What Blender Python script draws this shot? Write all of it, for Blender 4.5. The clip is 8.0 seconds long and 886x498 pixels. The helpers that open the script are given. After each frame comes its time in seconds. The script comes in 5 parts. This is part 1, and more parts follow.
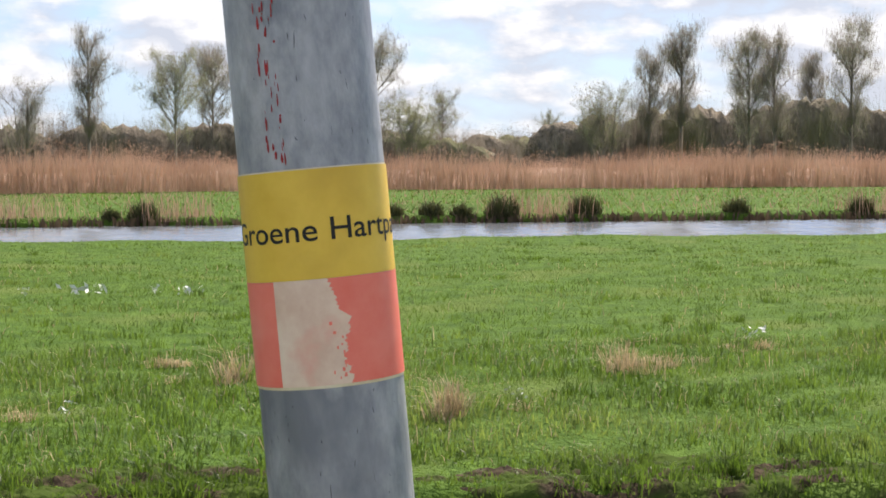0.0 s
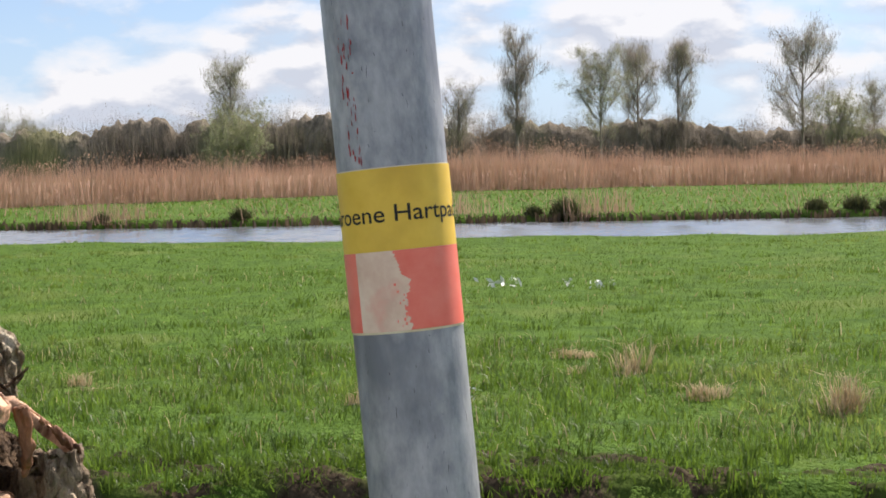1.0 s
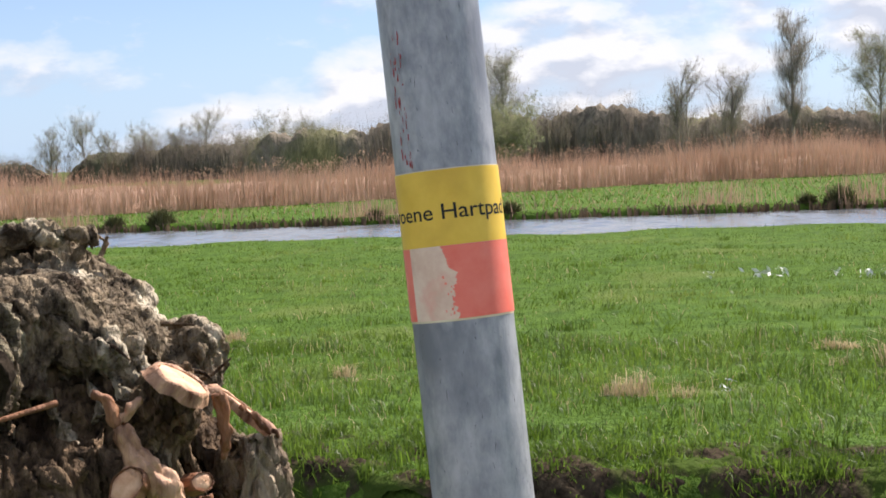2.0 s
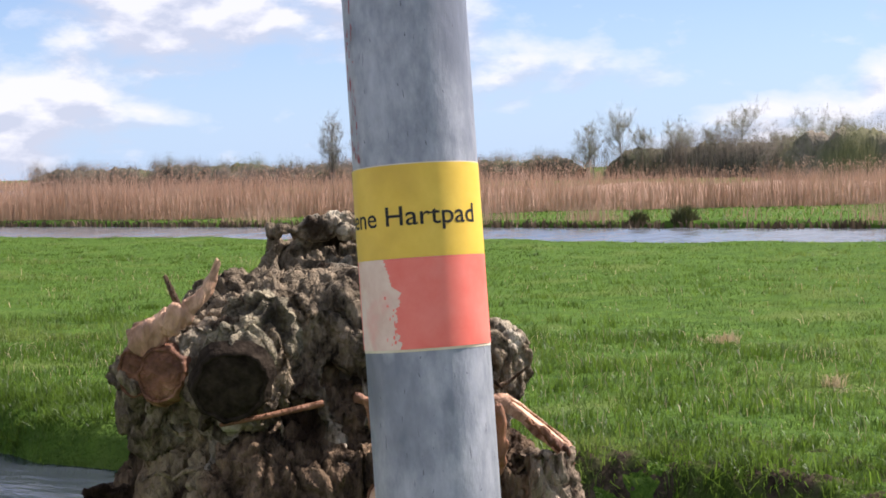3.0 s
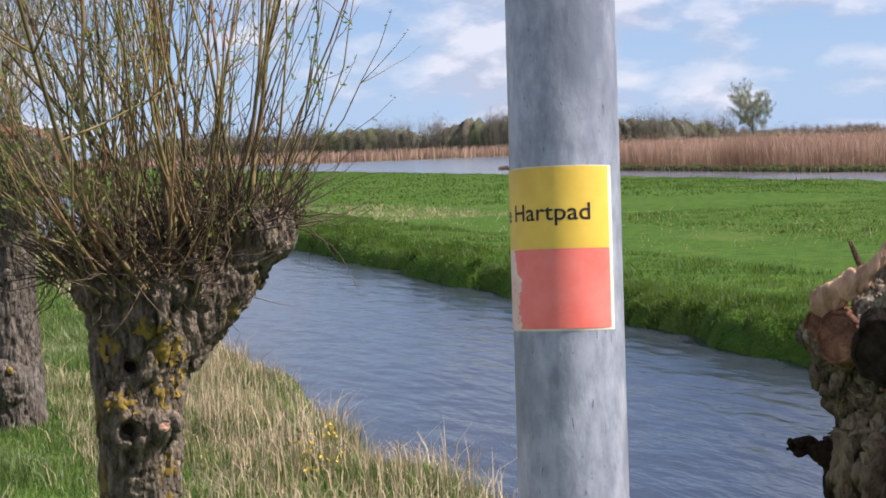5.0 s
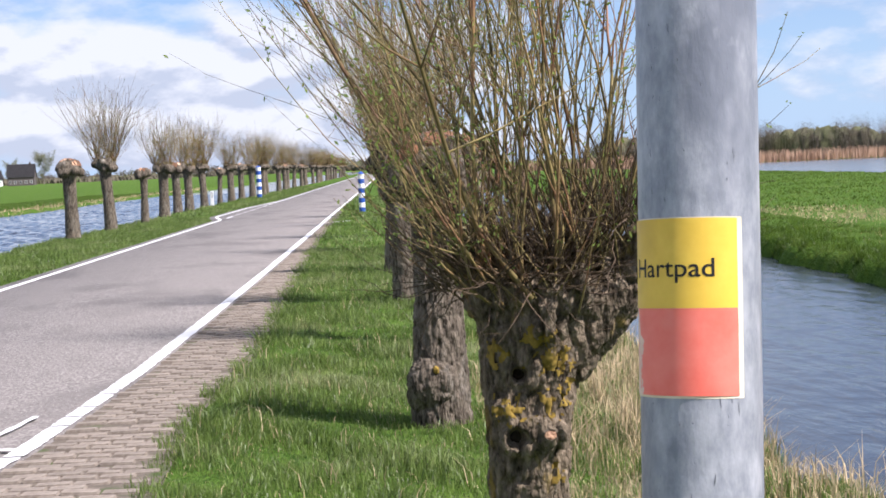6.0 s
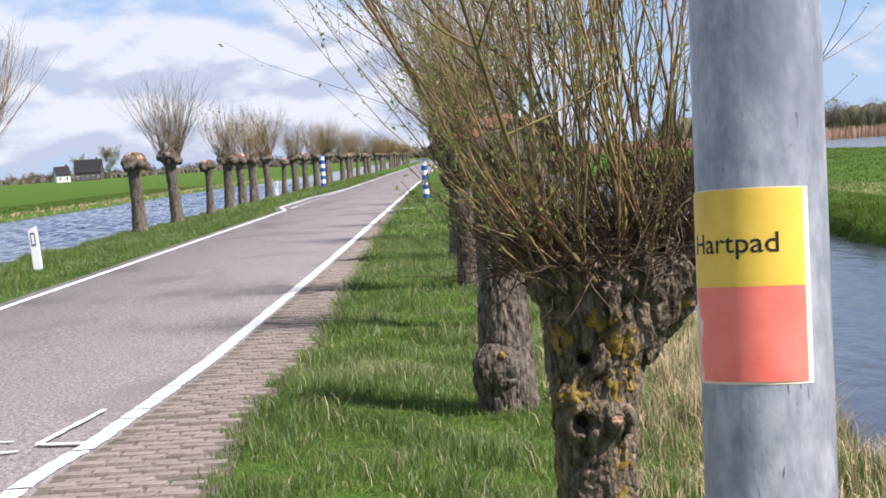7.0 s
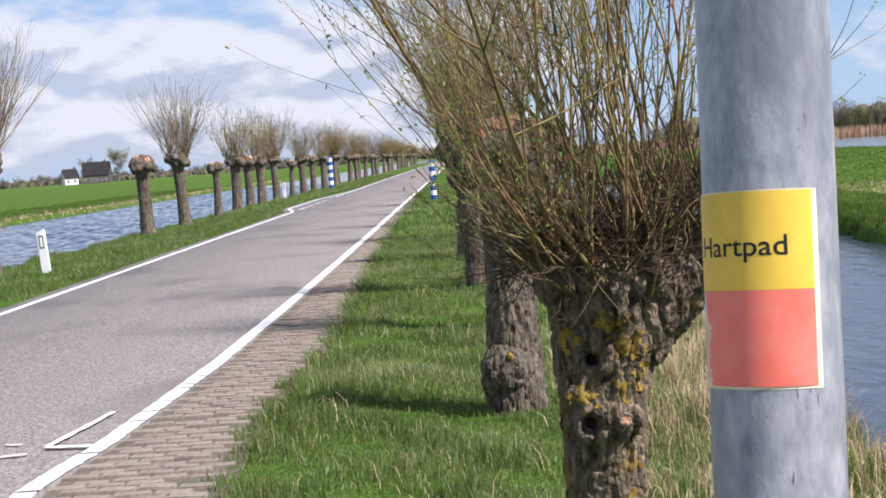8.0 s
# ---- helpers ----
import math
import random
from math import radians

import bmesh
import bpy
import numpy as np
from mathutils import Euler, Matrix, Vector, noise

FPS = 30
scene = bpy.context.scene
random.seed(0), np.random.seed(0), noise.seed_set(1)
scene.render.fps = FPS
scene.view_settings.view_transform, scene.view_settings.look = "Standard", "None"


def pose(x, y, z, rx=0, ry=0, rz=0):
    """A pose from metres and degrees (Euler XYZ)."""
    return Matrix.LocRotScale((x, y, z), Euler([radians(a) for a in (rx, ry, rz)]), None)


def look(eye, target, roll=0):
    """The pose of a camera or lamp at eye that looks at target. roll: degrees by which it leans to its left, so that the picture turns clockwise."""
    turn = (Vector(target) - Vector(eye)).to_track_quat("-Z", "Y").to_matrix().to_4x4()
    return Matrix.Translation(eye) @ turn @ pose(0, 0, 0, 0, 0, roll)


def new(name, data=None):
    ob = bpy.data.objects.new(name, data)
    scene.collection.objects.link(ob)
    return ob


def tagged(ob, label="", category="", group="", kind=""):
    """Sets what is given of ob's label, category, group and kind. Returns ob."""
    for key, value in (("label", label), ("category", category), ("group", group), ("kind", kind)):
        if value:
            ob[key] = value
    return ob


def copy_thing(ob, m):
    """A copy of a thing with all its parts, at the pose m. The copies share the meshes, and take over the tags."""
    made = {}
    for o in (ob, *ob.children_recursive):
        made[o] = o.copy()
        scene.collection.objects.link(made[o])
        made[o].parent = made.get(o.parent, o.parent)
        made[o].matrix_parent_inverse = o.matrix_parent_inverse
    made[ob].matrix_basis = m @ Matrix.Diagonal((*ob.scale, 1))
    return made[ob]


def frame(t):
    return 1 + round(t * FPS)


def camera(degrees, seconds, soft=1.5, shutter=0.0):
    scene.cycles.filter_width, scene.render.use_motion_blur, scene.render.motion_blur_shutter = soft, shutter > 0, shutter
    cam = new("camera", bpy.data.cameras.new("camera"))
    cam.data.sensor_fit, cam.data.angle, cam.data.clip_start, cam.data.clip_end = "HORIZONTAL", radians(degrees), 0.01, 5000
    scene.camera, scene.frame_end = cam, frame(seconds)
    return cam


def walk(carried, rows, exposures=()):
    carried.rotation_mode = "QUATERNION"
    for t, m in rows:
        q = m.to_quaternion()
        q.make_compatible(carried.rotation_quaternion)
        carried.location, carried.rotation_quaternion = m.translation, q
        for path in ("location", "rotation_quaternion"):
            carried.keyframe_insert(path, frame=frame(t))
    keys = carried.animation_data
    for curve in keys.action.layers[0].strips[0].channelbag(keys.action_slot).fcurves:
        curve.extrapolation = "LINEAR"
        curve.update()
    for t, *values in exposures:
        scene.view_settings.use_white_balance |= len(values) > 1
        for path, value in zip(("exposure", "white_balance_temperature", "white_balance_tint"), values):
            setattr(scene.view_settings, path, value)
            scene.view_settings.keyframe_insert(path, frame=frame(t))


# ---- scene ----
from mathutils.bvhtree import BVHTree

cam = camera(30.74, 8.0, soft=1.7)
# seconds, x, y, z, tilt, lean, heading
PATH = [
    (0.0, -0.745, 0.049, 1.607, -3.40, 0.21, -98.42),
    (0.3, -0.801, -0.042, 1.619, -3.15, 0.00, -89.62),
    (0.5, -0.843, -0.097, 1.619, -2.82, 0.11, -86.32),
    (0.8, -0.919, -0.130, 1.613, -2.51, 0.77, -84.07),
    (1.0, -0.967, -0.144, 1.608, -3.38, 1.21, -83.34),
    (1.5, -1.048, -0.208, 1.613, -3.82, 1.25, -79.37),
    (1.7, -1.066, -0.238, 1.613, -3.72, 2.24, -77.60),
    (2.8, -0.739, -0.480, 1.598, -2.75, 0.80, -58.43),
    (3.0, -0.701, -0.514, 1.598, -2.80, 1.34, -54.73),
    (3.5, -0.627, -0.603, 1.610, -2.76, 1.95, -47.68),
    (4.0, -0.608, -0.741, 1.582, -1.98, 2.06, -39.94),
    (4.2, -0.588, -0.817, 1.588, -1.33, 0.25, -37.15),
    (4.5, -0.541, -0.898, 1.600, -2.75, 1.20, -29.90),
    (4.7, -0.478, -0.916, 1.605, -3.75, 1.53, -25.02),
    (5.8, -0.181, -0.908, 1.643, -2.34, 2.60, -3.31),
    (6.0, -0.171, -0.894, 1.637, -3.02, 2.48, -1.90),
    (6.5, -0.156, -0.855, 1.633, -3.06, 3.81, 0.28),
    (7.0, -0.157, -0.832, 1.630, -3.40, 3.87, 0.35),
    (7.5, -0.159, -0.826, 1.631, -3.43, 4.37, 0.78),
    (8.0, -0.155, -0.822, 1.631, -3.35, 4.13, 0.62),
]
walk(cam, [(t, pose(x, y, z, 90 + p, r, h)) for t, x, y, z, p, r, h in PATH],
     exposures=[(0.0, 0.87, 6750, 19), (0.5, 0.80, 6700, 19), (1.0, 0.75, 6680, 19), (1.5, 0.83, 6650, 19), (3.0, 0.84, 6350, 23), (3.5, 0.74, 6250, 23), (4.6, 0.54, 6050, 23), (6.0, 0.78, 6130, 22), (6.8, 0.71, 6130, 22), (8.0, 0.62, 6130, 21)])

# ---- sky and sun ----
SUN_AZ, SUN_EL = radians(120), radians(47)      # clockwise from the road's heading
sky_world = bpy.data.worlds.new("sky")
scene.world = sky_world
sky_world.use_nodes = True
wn, wl = sky_world.node_tree.nodes, sky_world.node_tree.links
wn.clear()


def wnode(kind, **props):
    n = wn.new(kind)
    for key, value in props.items():
        if key in n.inputs:
            n.inputs[key].default_value = value
    return n


w_out = wn.new("ShaderNodeOutputWorld")
w_sky = wn.new("ShaderNodeTexSky")
w_sky.sky_type, w_sky.sun_disc = "NISHITA", False
w_sky.sun_elevation, w_sky.sun_rotation = SUN_EL, SUN_AZ
w_sky.air_density, w_sky.dust_density, w_sky.ozone_density = 0.9, 0.7, 2.2
w_bg = wnode("ShaderNodeBackground", Strength=0.07)
w_tint = wn.new("ShaderNodeMixRGB")
w_tint.blend_type = "MULTIPLY"
w_tint.inputs["Fac"].default_value, w_tint.inputs["Color2"].default_value = 1.0, (0.80, 0.95, 1.12, 1)
wl.new(w_sky.outputs[0], w_tint.inputs["Color1"])
wl.new(w_tint.outputs[0], w_bg.inputs["Color"])


def wmath(op, a, b=None):
    n = wn.new("ShaderNodeMath")
    n.operation = op
    for k, v in enumerate((a, b)):
        if isinstance(v, (int, float)):
            n.inputs[k].default_value = v
        elif v is not None:
            wl.new(v, n.inputs[k])
    return n.outputs[0]


w_xyz = wn.new("ShaderNodeSeparateXYZ")
wl.new(wn.new("ShaderNodeTexCoord").outputs["Generated"], w_xyz.inputs[0])
w_x, w_y, w_z = w_xyz.outputs


def cloud_density(rise):
    """Thickness of broken cumulus: large banks, billowed at the edges, flatter than they are wide."""
    com = wn.new("ShaderNodeCombineXYZ")
    wl.new(w_x, com.inputs[0])
    wl.new(w_y, com.inputs[1])
    wl.new(wmath("MULTIPLY", wmath("ADD", w_z, rise), 2.3), com.inputs[2])
    big = wnode("ShaderNodeTexNoise", Scale=6.5, Detail=2.0, Roughness=0.5)
    fine = wnode("ShaderNodeTexNoise", Scale=22.0, Detail=7.0, Roughness=0.58)
    puff = wn.new("ShaderNodeTexVoronoi")
    puff.feature = "SMOOTH_F1"
    puff.inputs["Scale"].default_value, puff.inputs["Smoothness"].default_value = 30.0, 0.6
    for n in (big, fine, puff):
        wl.new(com.outputs[0], n.inputs["Vector"])
    d = wmath("ADD", wmath("MULTIPLY", big.outputs[0], 0.74), wmath("MULTIPLY", fine.outputs[0], 0.30))
    d = wmath("SUBTRACT", d, wmath("MULTIPLY", puff.outputs["Distance"], 0.10))
    # clearer towards the north-east, where the road's meadows lie
    clear = wmath("MAXIMUM", wmath("SUBTRACT", wmath("ADD", wmath("MULTIPLY", w_x, 0.64), wmath("MULTIPLY", w_y, 0.77)), 0.72), 0.0)
    return wmath("SUBTRACT", d, wmath("MULTIPLY", clear, 0.09))


w_d1, w_d2 = cloud_density(0.0), cloud_density(0.011)
w_ramp = wn.new("ShaderNodeValToRGB")
w_ramp.color_ramp.elements[0].position, w_ramp.color_ramp.elements[1].position = 0.405, 0.525
wl.new(w_d1, w_ramp.inputs[0])
# bright tops, grey undersides
w_tone = wn.new("ShaderNodeValToRGB")
w_tone.color_ramp.elements[0].position, w_tone.color_ramp.elements[1].position = 0.36, 0.60
w_tone.color_ramp.elements[0].color, w_tone.color_ramp.elements[1].color = (0.62, 0.69, 0.77, 1), (0.95, 0.99, 0.98, 1)
wl.new(wmath("ADD", wmath("MULTIPLY", wmath("SUBTRACT", w_d1, w_d2), 3.4), 0.48), w_tone.inputs[0])
w_cloud = wnode("ShaderNodeBackground", Strength=0.585)
wl.new(w_tone.outputs[0], w_cloud.inputs["Color"])
# pale air low over the horizon
w_haze = wnode("ShaderNodeBackground", Color=(0.57, 0.80, 1.03, 1), Strength=0.60)
w_low = wn.new("ShaderNodeMapRange")
for key, value in (("From Min", 0.0), ("From Max", 0.17), ("To Min", 0.75), ("To Max", 0.0)):
    w_low.inputs[key].default_value = value
wl.new(w_z, w_low.inputs["Value"])
w_air, w_mix = wn.new("ShaderNodeMixShader"), wn.new("ShaderNodeMixShader")
wl.new(w_low.outputs[0], w_air.inputs[0])
wl.new(w_bg.outputs[0], w_air.inputs[1])
wl.new(w_haze.outputs[0], w_air.inputs[2])
wl.new(wmath("MULTIPLY", w_ramp.outputs[0], 0.88), w_mix.inputs[0])
wl.new(w_air.outputs[0], w_mix.inputs[1])
wl.new(w_cloud.outputs[0], w_mix.inputs[2])
wl.new(w_mix.outputs[0], w_out.inputs["Surface"])

sun_lamp = bpy.data.lights.new("sun", "SUN")
sun_lamp.energy, sun_lamp.angle, sun_lamp.color = 4.8, radians(0.6), (1.0, 0.95, 0.87)
sun = new("sun", sun_lamp)
sun_dir = Vector((math.sin(SUN_AZ) * math.cos(SUN_EL), math.cos(SUN_AZ) * math.cos(SUN_EL), math.sin(SUN_EL)))
sun.matrix_world = look(sun_dir * 60, (0, 0, 0))


# ---- materials ----
def surface(name, dark, light, scale=5.0, rough=0.85, bump=0.3, bump_scale=None, depth=0.01, metal=0.0, vary=None, vary_by=0.25,
            stain=None, stain_scale=0.6, stain_at=0.55, stretch=(1, 1, 1), spec=0.3, leaf=0.0, second=None):
    """Two tones mixed by fine noise, a third in larger stains, relief, and a change of tone from piece to piece."""
    m = bpy.data.materials.new(name)
    m.use_nodes = True
    n, l = m.node_tree.nodes, m.node_tree.links
    b = n["Principled BSDF"]
    b.inputs["Roughness"].default_value = rough
    b.inputs["Metallic"].default_value = metal
    b.inputs["Specular IOR Level"].default_value = spec
    tc, mp = n.new("ShaderNodeTexCoord"), n.new("ShaderNodeMapping")
    mp.inputs["Scale"].default_value = stretch
    l.new(tc.outputs["Object"], mp.inputs["Vector"])
    t1 = n.new("ShaderNodeTexNoise")
    t1.inputs["Scale"].default_value, t1.inputs["Detail"].default_value, t1.inputs["Roughness"].default_value = scale, 6, 0.65
    l.new(mp.outputs[0], t1.inputs["Vector"])
    r1 = n.new("ShaderNodeValToRGB")
    r1.color_ramp.elements[0].position, r1.color_ramp.elements[1].position = 0.33, 0.67
    r1.color_ramp.elements[0].color, r1.color_ramp.elements[1].color = (*dark, 1), (*light, 1)
    l.new(t1.outputs[0], r1.inputs[0])
    col = r1.outputs[0]
    if stain:
        t2 = n.new("ShaderNodeTexNoise")
        t2.inputs["Scale"].default_value, t2.inputs["Detail"].default_value = stain_scale, 5
        l.new(mp.outputs[0], t2.inputs["Vector"])
        r2 = n.new("ShaderNodeValToRGB")
        r2.color_ramp.elements[0].position, r2.color_ramp.elements[1].position = stain_at, stain_at + 0.12
        l.new(t2.outputs[0], r2.inputs[0])
        mx = n.new("ShaderNodeMixRGB")
        mx.inputs["Color2"].default_value = (*stain, 1)
        l.new(r2.outputs[0], mx.inputs["Fac"])
        l.new(col, mx.inputs["Color1"])
        col = mx.outputs[0]
    if second:
        t4 = n.new("ShaderNodeTexNoise")
        t4.inputs["Scale"].default_value, t4.inputs["Detail"].default_value = second[1], 6
        ad = n.new("ShaderNodeVectorMath")
        ad.inputs[1].default_value = (3.7, 1.9, 5.3)
        l.new(mp.outputs[0], ad.inputs[0])
        l.new(ad.outputs[0], t4.inputs["Vector"])
        r4 = n.new("ShaderNodeValToRGB")
        r4.color_ramp.elements[0].position, r4.color_ramp.elements[1].position = second[2], second[2] + 0.10
        l.new(t4.outputs[0], r4.inputs[0])
        m4 = n.new("ShaderNodeMixRGB")
        m4.inputs["Color2"].default_value = (*second[0], 1)
        l.new(r4.outputs[0], m4.inputs["Fac"])
        l.new(col, m4.inputs["Color1"])
        col = m4.outputs[0]
    if vary:
        src = n.new("ShaderNodeNewGeometry").outputs["Random Per Island"] if vary == "island" else n.new("ShaderNodeObjectInfo").outputs["Random"]
        mr = n.new("ShaderNodeMapRange")
        mr.inputs["To Min"].default_value, mr.inputs["To Max"].default_value = 1 - vary_by, 1 + vary_by
        l.new(src, mr.inputs["Value"])
        hs = n.new("ShaderNodeHueSaturation")
        l.new(mr.outputs[0], hs.inputs["Value"])
        l.new(col, hs.inputs["Color"])
        col = hs.outputs[0]
    l.new(col, b.inputs["Base Color"])
    if bump:
        t3 = n.new("ShaderNodeTexNoise")
        t3.inputs["Scale"].default_value, t3.inputs["Detail"].default_value = bump_scale or scale * 2, 6
        l.new(mp.outputs[0], t3.inputs["Vector"])
        bp = n.new("ShaderNodeBump")
        bp.inputs["Strength"].default_value, bp.inputs["Distance"].default_value = bump, depth
        l.new(t3.outputs[0], bp.inputs["Height"])
        l.new(bp.outputs[0], b.inputs["Normal"])
    if leaf:
        tr = n.new("ShaderNodeBsdfTranslucent")
        l.new(col, tr.inputs["Color"])
        ms = n.new("ShaderNodeMixShader")
        ms.inputs[0].default_value = leaf
        l.new(b.outputs[0], ms.inputs[1])
        l.new(tr.outputs[0], ms.inputs[2])
        l.new(ms.outputs[0], n["Material Output"].inputs["Surface"])
    return m


def water_surface(name, tint, wave, stretch, strength, gloss=0.2, swell=0.05):
    m = bpy.data.materials.new(name)
    m.use_nodes = True
    n, l = m.node_tree.nodes, m.node_tree.links
    b = n["Principled BSDF"]
    b.inputs["Base Color"].default_value = (*tint, 1)
    b.inputs["Roughness"].default_value, b.inputs["IOR"].default_value = gloss, 1.33
    tc, mp = n.new("ShaderNodeTexCoord"), n.new("ShaderNodeMapping")
    mp.inputs["Scale"].default_value = stretch
    mp.inputs["Rotation"].default_value = (0, 0, 0.35)
    l.new(tc.outputs["Object"], mp.inputs["Vector"])
    t1, t2 = n.new("ShaderNodeTexNoise"), n.new("ShaderNodeTexNoise")
    t1.inputs["Scale"].default_value, t1.inputs["Detail"].default_value = wave, 4
    t2.inputs["Scale"].default_value, t2.inputs["Detail"].default_value = wave * 0.22, 3
    ad = n.new("ShaderNodeMath")
    ad.operation = "ADD"
    for t, k in ((t1, 0), (t2, 1)):
        l.new(mp.outputs[0], t.inputs["Vector"])
        l.new(t.outputs[0], ad.inputs[k])
    bp = n.new("ShaderNodeBump")
    bp.inputs["Strength"].default_value, bp.inputs["Distance"].default_value = strength, swell
    l.new(ad.outputs[0], bp.inputs["Height"])
    l.new(bp.outputs[0], b.inputs["Normal"])
    return m


M_TURF = surface("turf", (0.042, 0.094, 0.011), (0.102, 0.186, 0.024), 3.4, 0.95, 1.0, 24, 0.08, stain=(0.112, 0.164, 0.032), stain_scale=0.55, stain_at=0.55, spec=0.1)
M_GRASS = surface("grass_blades", (0.058, 0.108, 0.011), (0.121, 0.198, 0.025), 0.9, 0.45, 0, vary="island", vary_by=0.36, stain=(0.156, 0.213, 0.042), stain_scale=0.33, stain_at=0.53, spec=0.35, leaf=0.6)
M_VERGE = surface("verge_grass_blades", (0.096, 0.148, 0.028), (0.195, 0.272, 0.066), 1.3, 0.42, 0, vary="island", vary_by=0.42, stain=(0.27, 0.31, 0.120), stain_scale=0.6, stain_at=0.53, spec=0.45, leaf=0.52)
M_STRAW = surface("dry_grass", (0.42, 0.31, 0.17), (0.62, 0.50, 0.31), 3, 0.8, 0, vary="island", vary_by=0.3, leaf=0.25)
M_REED = surface("dry_reed", (0.37, 0.235, 0.155), (0.52, 0.36, 0.25), 0.30, 0.85, 0, vary="island", vary_by=0.15, leaf=0.3)
M_REEDBED = surface("reed_thatch", (0.27, 0.17, 0.115), (0.38, 0.25, 0.17), 1.5, 0.95, 0.6, 9, 0.1)
M_SEDGE = surface("sedge", (0.045, 0.060, 0.020), (0.115, 0.110, 0.045), 2, 0.8, 0, vary="island", leaf=0.3)
M_BANK = surface("dead_bank_sedge", (0.060, 0.045, 0.026), (0.170, 0.125, 0.075), 0.5, 0.85, 0, vary="island", leaf=0.25)
# darker copy of the thicket colour, for the front-lit woods further off
M_DARKER_THICKET = surface("thicket_darker_copy", (0.065, 0.060, 0.042), (0.165, 0.148, 0.105), 1.6, 0.95, 0.7, 4, 0.3, stain=(0.115, 0.125, 0.062), stain_scale=0.1, stain_at=0.5, spec=0.05)
M_MUD = surface("mud", (0.020, 0.015, 0.010), (0.085, 0.066, 0.042), 16, 0.95, 0.8, 20, 0.03, spec=0.03, stain=(0.05, 0.08, 0.015), stain_scale=3.2, stain_at=0.45)
M_WATER = water_surface("ditch_water", (0.034, 0.042, 0.052), 3.6, (1.0, 0.35, 1), 0.8, 0.17)
# base tint much paler than water, standing in for reflected white sky
M_CANAL = water_surface("canal_water_glare", (0.12, 0.13, 0.135), 9.0, (1.0, 0.6, 1), 0.05, 0.16)
M_BROAD = water_surface("broad_water", (0.012, 0.024, 0.046), 2.6, (1.0, 0.45, 1), 0.6, 0.06, 0.08)
M_ASPHALT = surface("asphalt", (0.092, 0.083, 0.075), (0.315, 0.290, 0.266), 40, 0.85, 0.9, 110, 0.010, stain=(0.150, 0.137, 0.126), stain_scale=0.7, stain_at=0.52, stretch=(1, 0.45, 1), second=((0.45, 0.42, 0.39), 70, 0.60))
M_LINE = surface("road_paint", (0.66, 0.66, 0.64), (0.82, 0.82, 0.80), 9, 0.7, 0.3, 120, 0.003, stain=(0.45, 0.44, 0.43), stain_scale=7, stain_at=0.63)
M_PAVER = surface("paver_concrete", (0.185, 0.152, 0.120), (0.305, 0.262, 0.210), 22, 0.9, 0.5, 90, 0.004, vary="object", vary_by=0.10)
M_JOINT = surface("joint_soil", (0.11, 0.09, 0.07), (0.17, 0.145, 0.11), 14, 0.95, 0.6, 40, 0.01, stain=(0.06, 0.09, 0.02), stain_scale=3)
M_BARK = surface("willow_bark", (0.026, 0.020, 0.014), (0.235, 0.197, 0.148), 28, 0.9, 1.0, 70, 0.03, stain=(0.26, 0.235, 0.19), stain_scale=6, stain_at=0.58, stretch=(1, 1, 0.3), spec=0.12)
M_MOSSY = surface("lichened_bark", (0.022, 0.017, 0.011), (0.30, 0.24, 0.165), 26, 0.9, 1.0, 70, 0.03, stain=(0.30, 0.21, 0.05), stain_scale=11, stain_at=0.60, stretch=(1, 1, 0.45), spec=0.12)
M_BURR = surface("burred_bark", (0.010, 0.006, 0.0035), (0.305, 0.208, 0.125), 30, 0.85, 1.0, 80, 0.04, stain=(0.40, 0.310, 0.185), stain_scale=7, stain_at=0.53, stretch=(1, 1, 0.45), second=((0.038, 0.023, 0.013), 11, 0.52), spec=0.12)
# grey wood of the stump's head, paled for the sun on its top
M_HEAD = surface("sunlit_burr_wood", (0.016, 0.011, 0.007), (0.380, 0.300, 0.195), 38, 0.85, 1.0, 90, 0.03, stain=(0.68, 0.60, 0.44), stain_scale=10, stain_at=0.525, stretch=(1, 1, 0.6), second=((0.045, 0.031, 0.019), 13, 0.53), spec=0.12)
M_OLD = surface("old_sawn_wood", (0.040, 0.032, 0.020), (0.430, 0.370, 0.235), 28, 0.9, 1.0, 80, 0.03, stain=(0.06, 0.048, 0.030), stain_scale=15, stain_at=0.56)
M_SLAB = surface("pale_bark", (0.030, 0.020, 0.012), (0.440, 0.340, 0.230), 30, 0.85, 1.0, 80, 0.03, stain=(0.52, 0.42, 0.29), stain_scale=12, stain_at=0.56, stretch=(1, 1, 0.3), spec=0.12)
# near-black for one sawn face, and for the shade inside the knot holes
M_NEAR_BLACK = surface("near_black_wood", (0.010, 0.007, 0.005), (0.05, 0.038, 0.026), 45, 0.95, 0.5, spec=0.05)
M_LICHEN = surface("yellow_lichen", (0.165, 0.110, 0.018), (0.300, 0.205, 0.042), 40, 0.95, 0.9, 90, 0.004)
M_CUT = surface("fresh_cut_wood", (0.52, 0.27, 0.14), (0.80, 0.55, 0.36), 24, 0.7, 0.6, 110, 0.004, stain=(0.40, 0.16, 0.07), stain_scale=14, stain_at=0.57)
M_TORN = surface("torn_pale_wood", (0.13, 0.050, 0.024), (0.74, 0.46, 0.28), 19, 0.6, 1.0, 60, 0.015, stain=(0.11, 0.042, 0.02), stain_scale=15, stain_at=0.54, stretch=(1, 1, 0.4))
M_RAW = surface("torn_red_wood", (0.075, 0.032, 0.018), (0.32, 0.145, 0.07), 22, 0.7, 1.0, 60, 0.015, stain=(0.50, 0.28, 0.155), stain_scale=14, stain_at=0.60, stretch=(1, 1, 0.4))
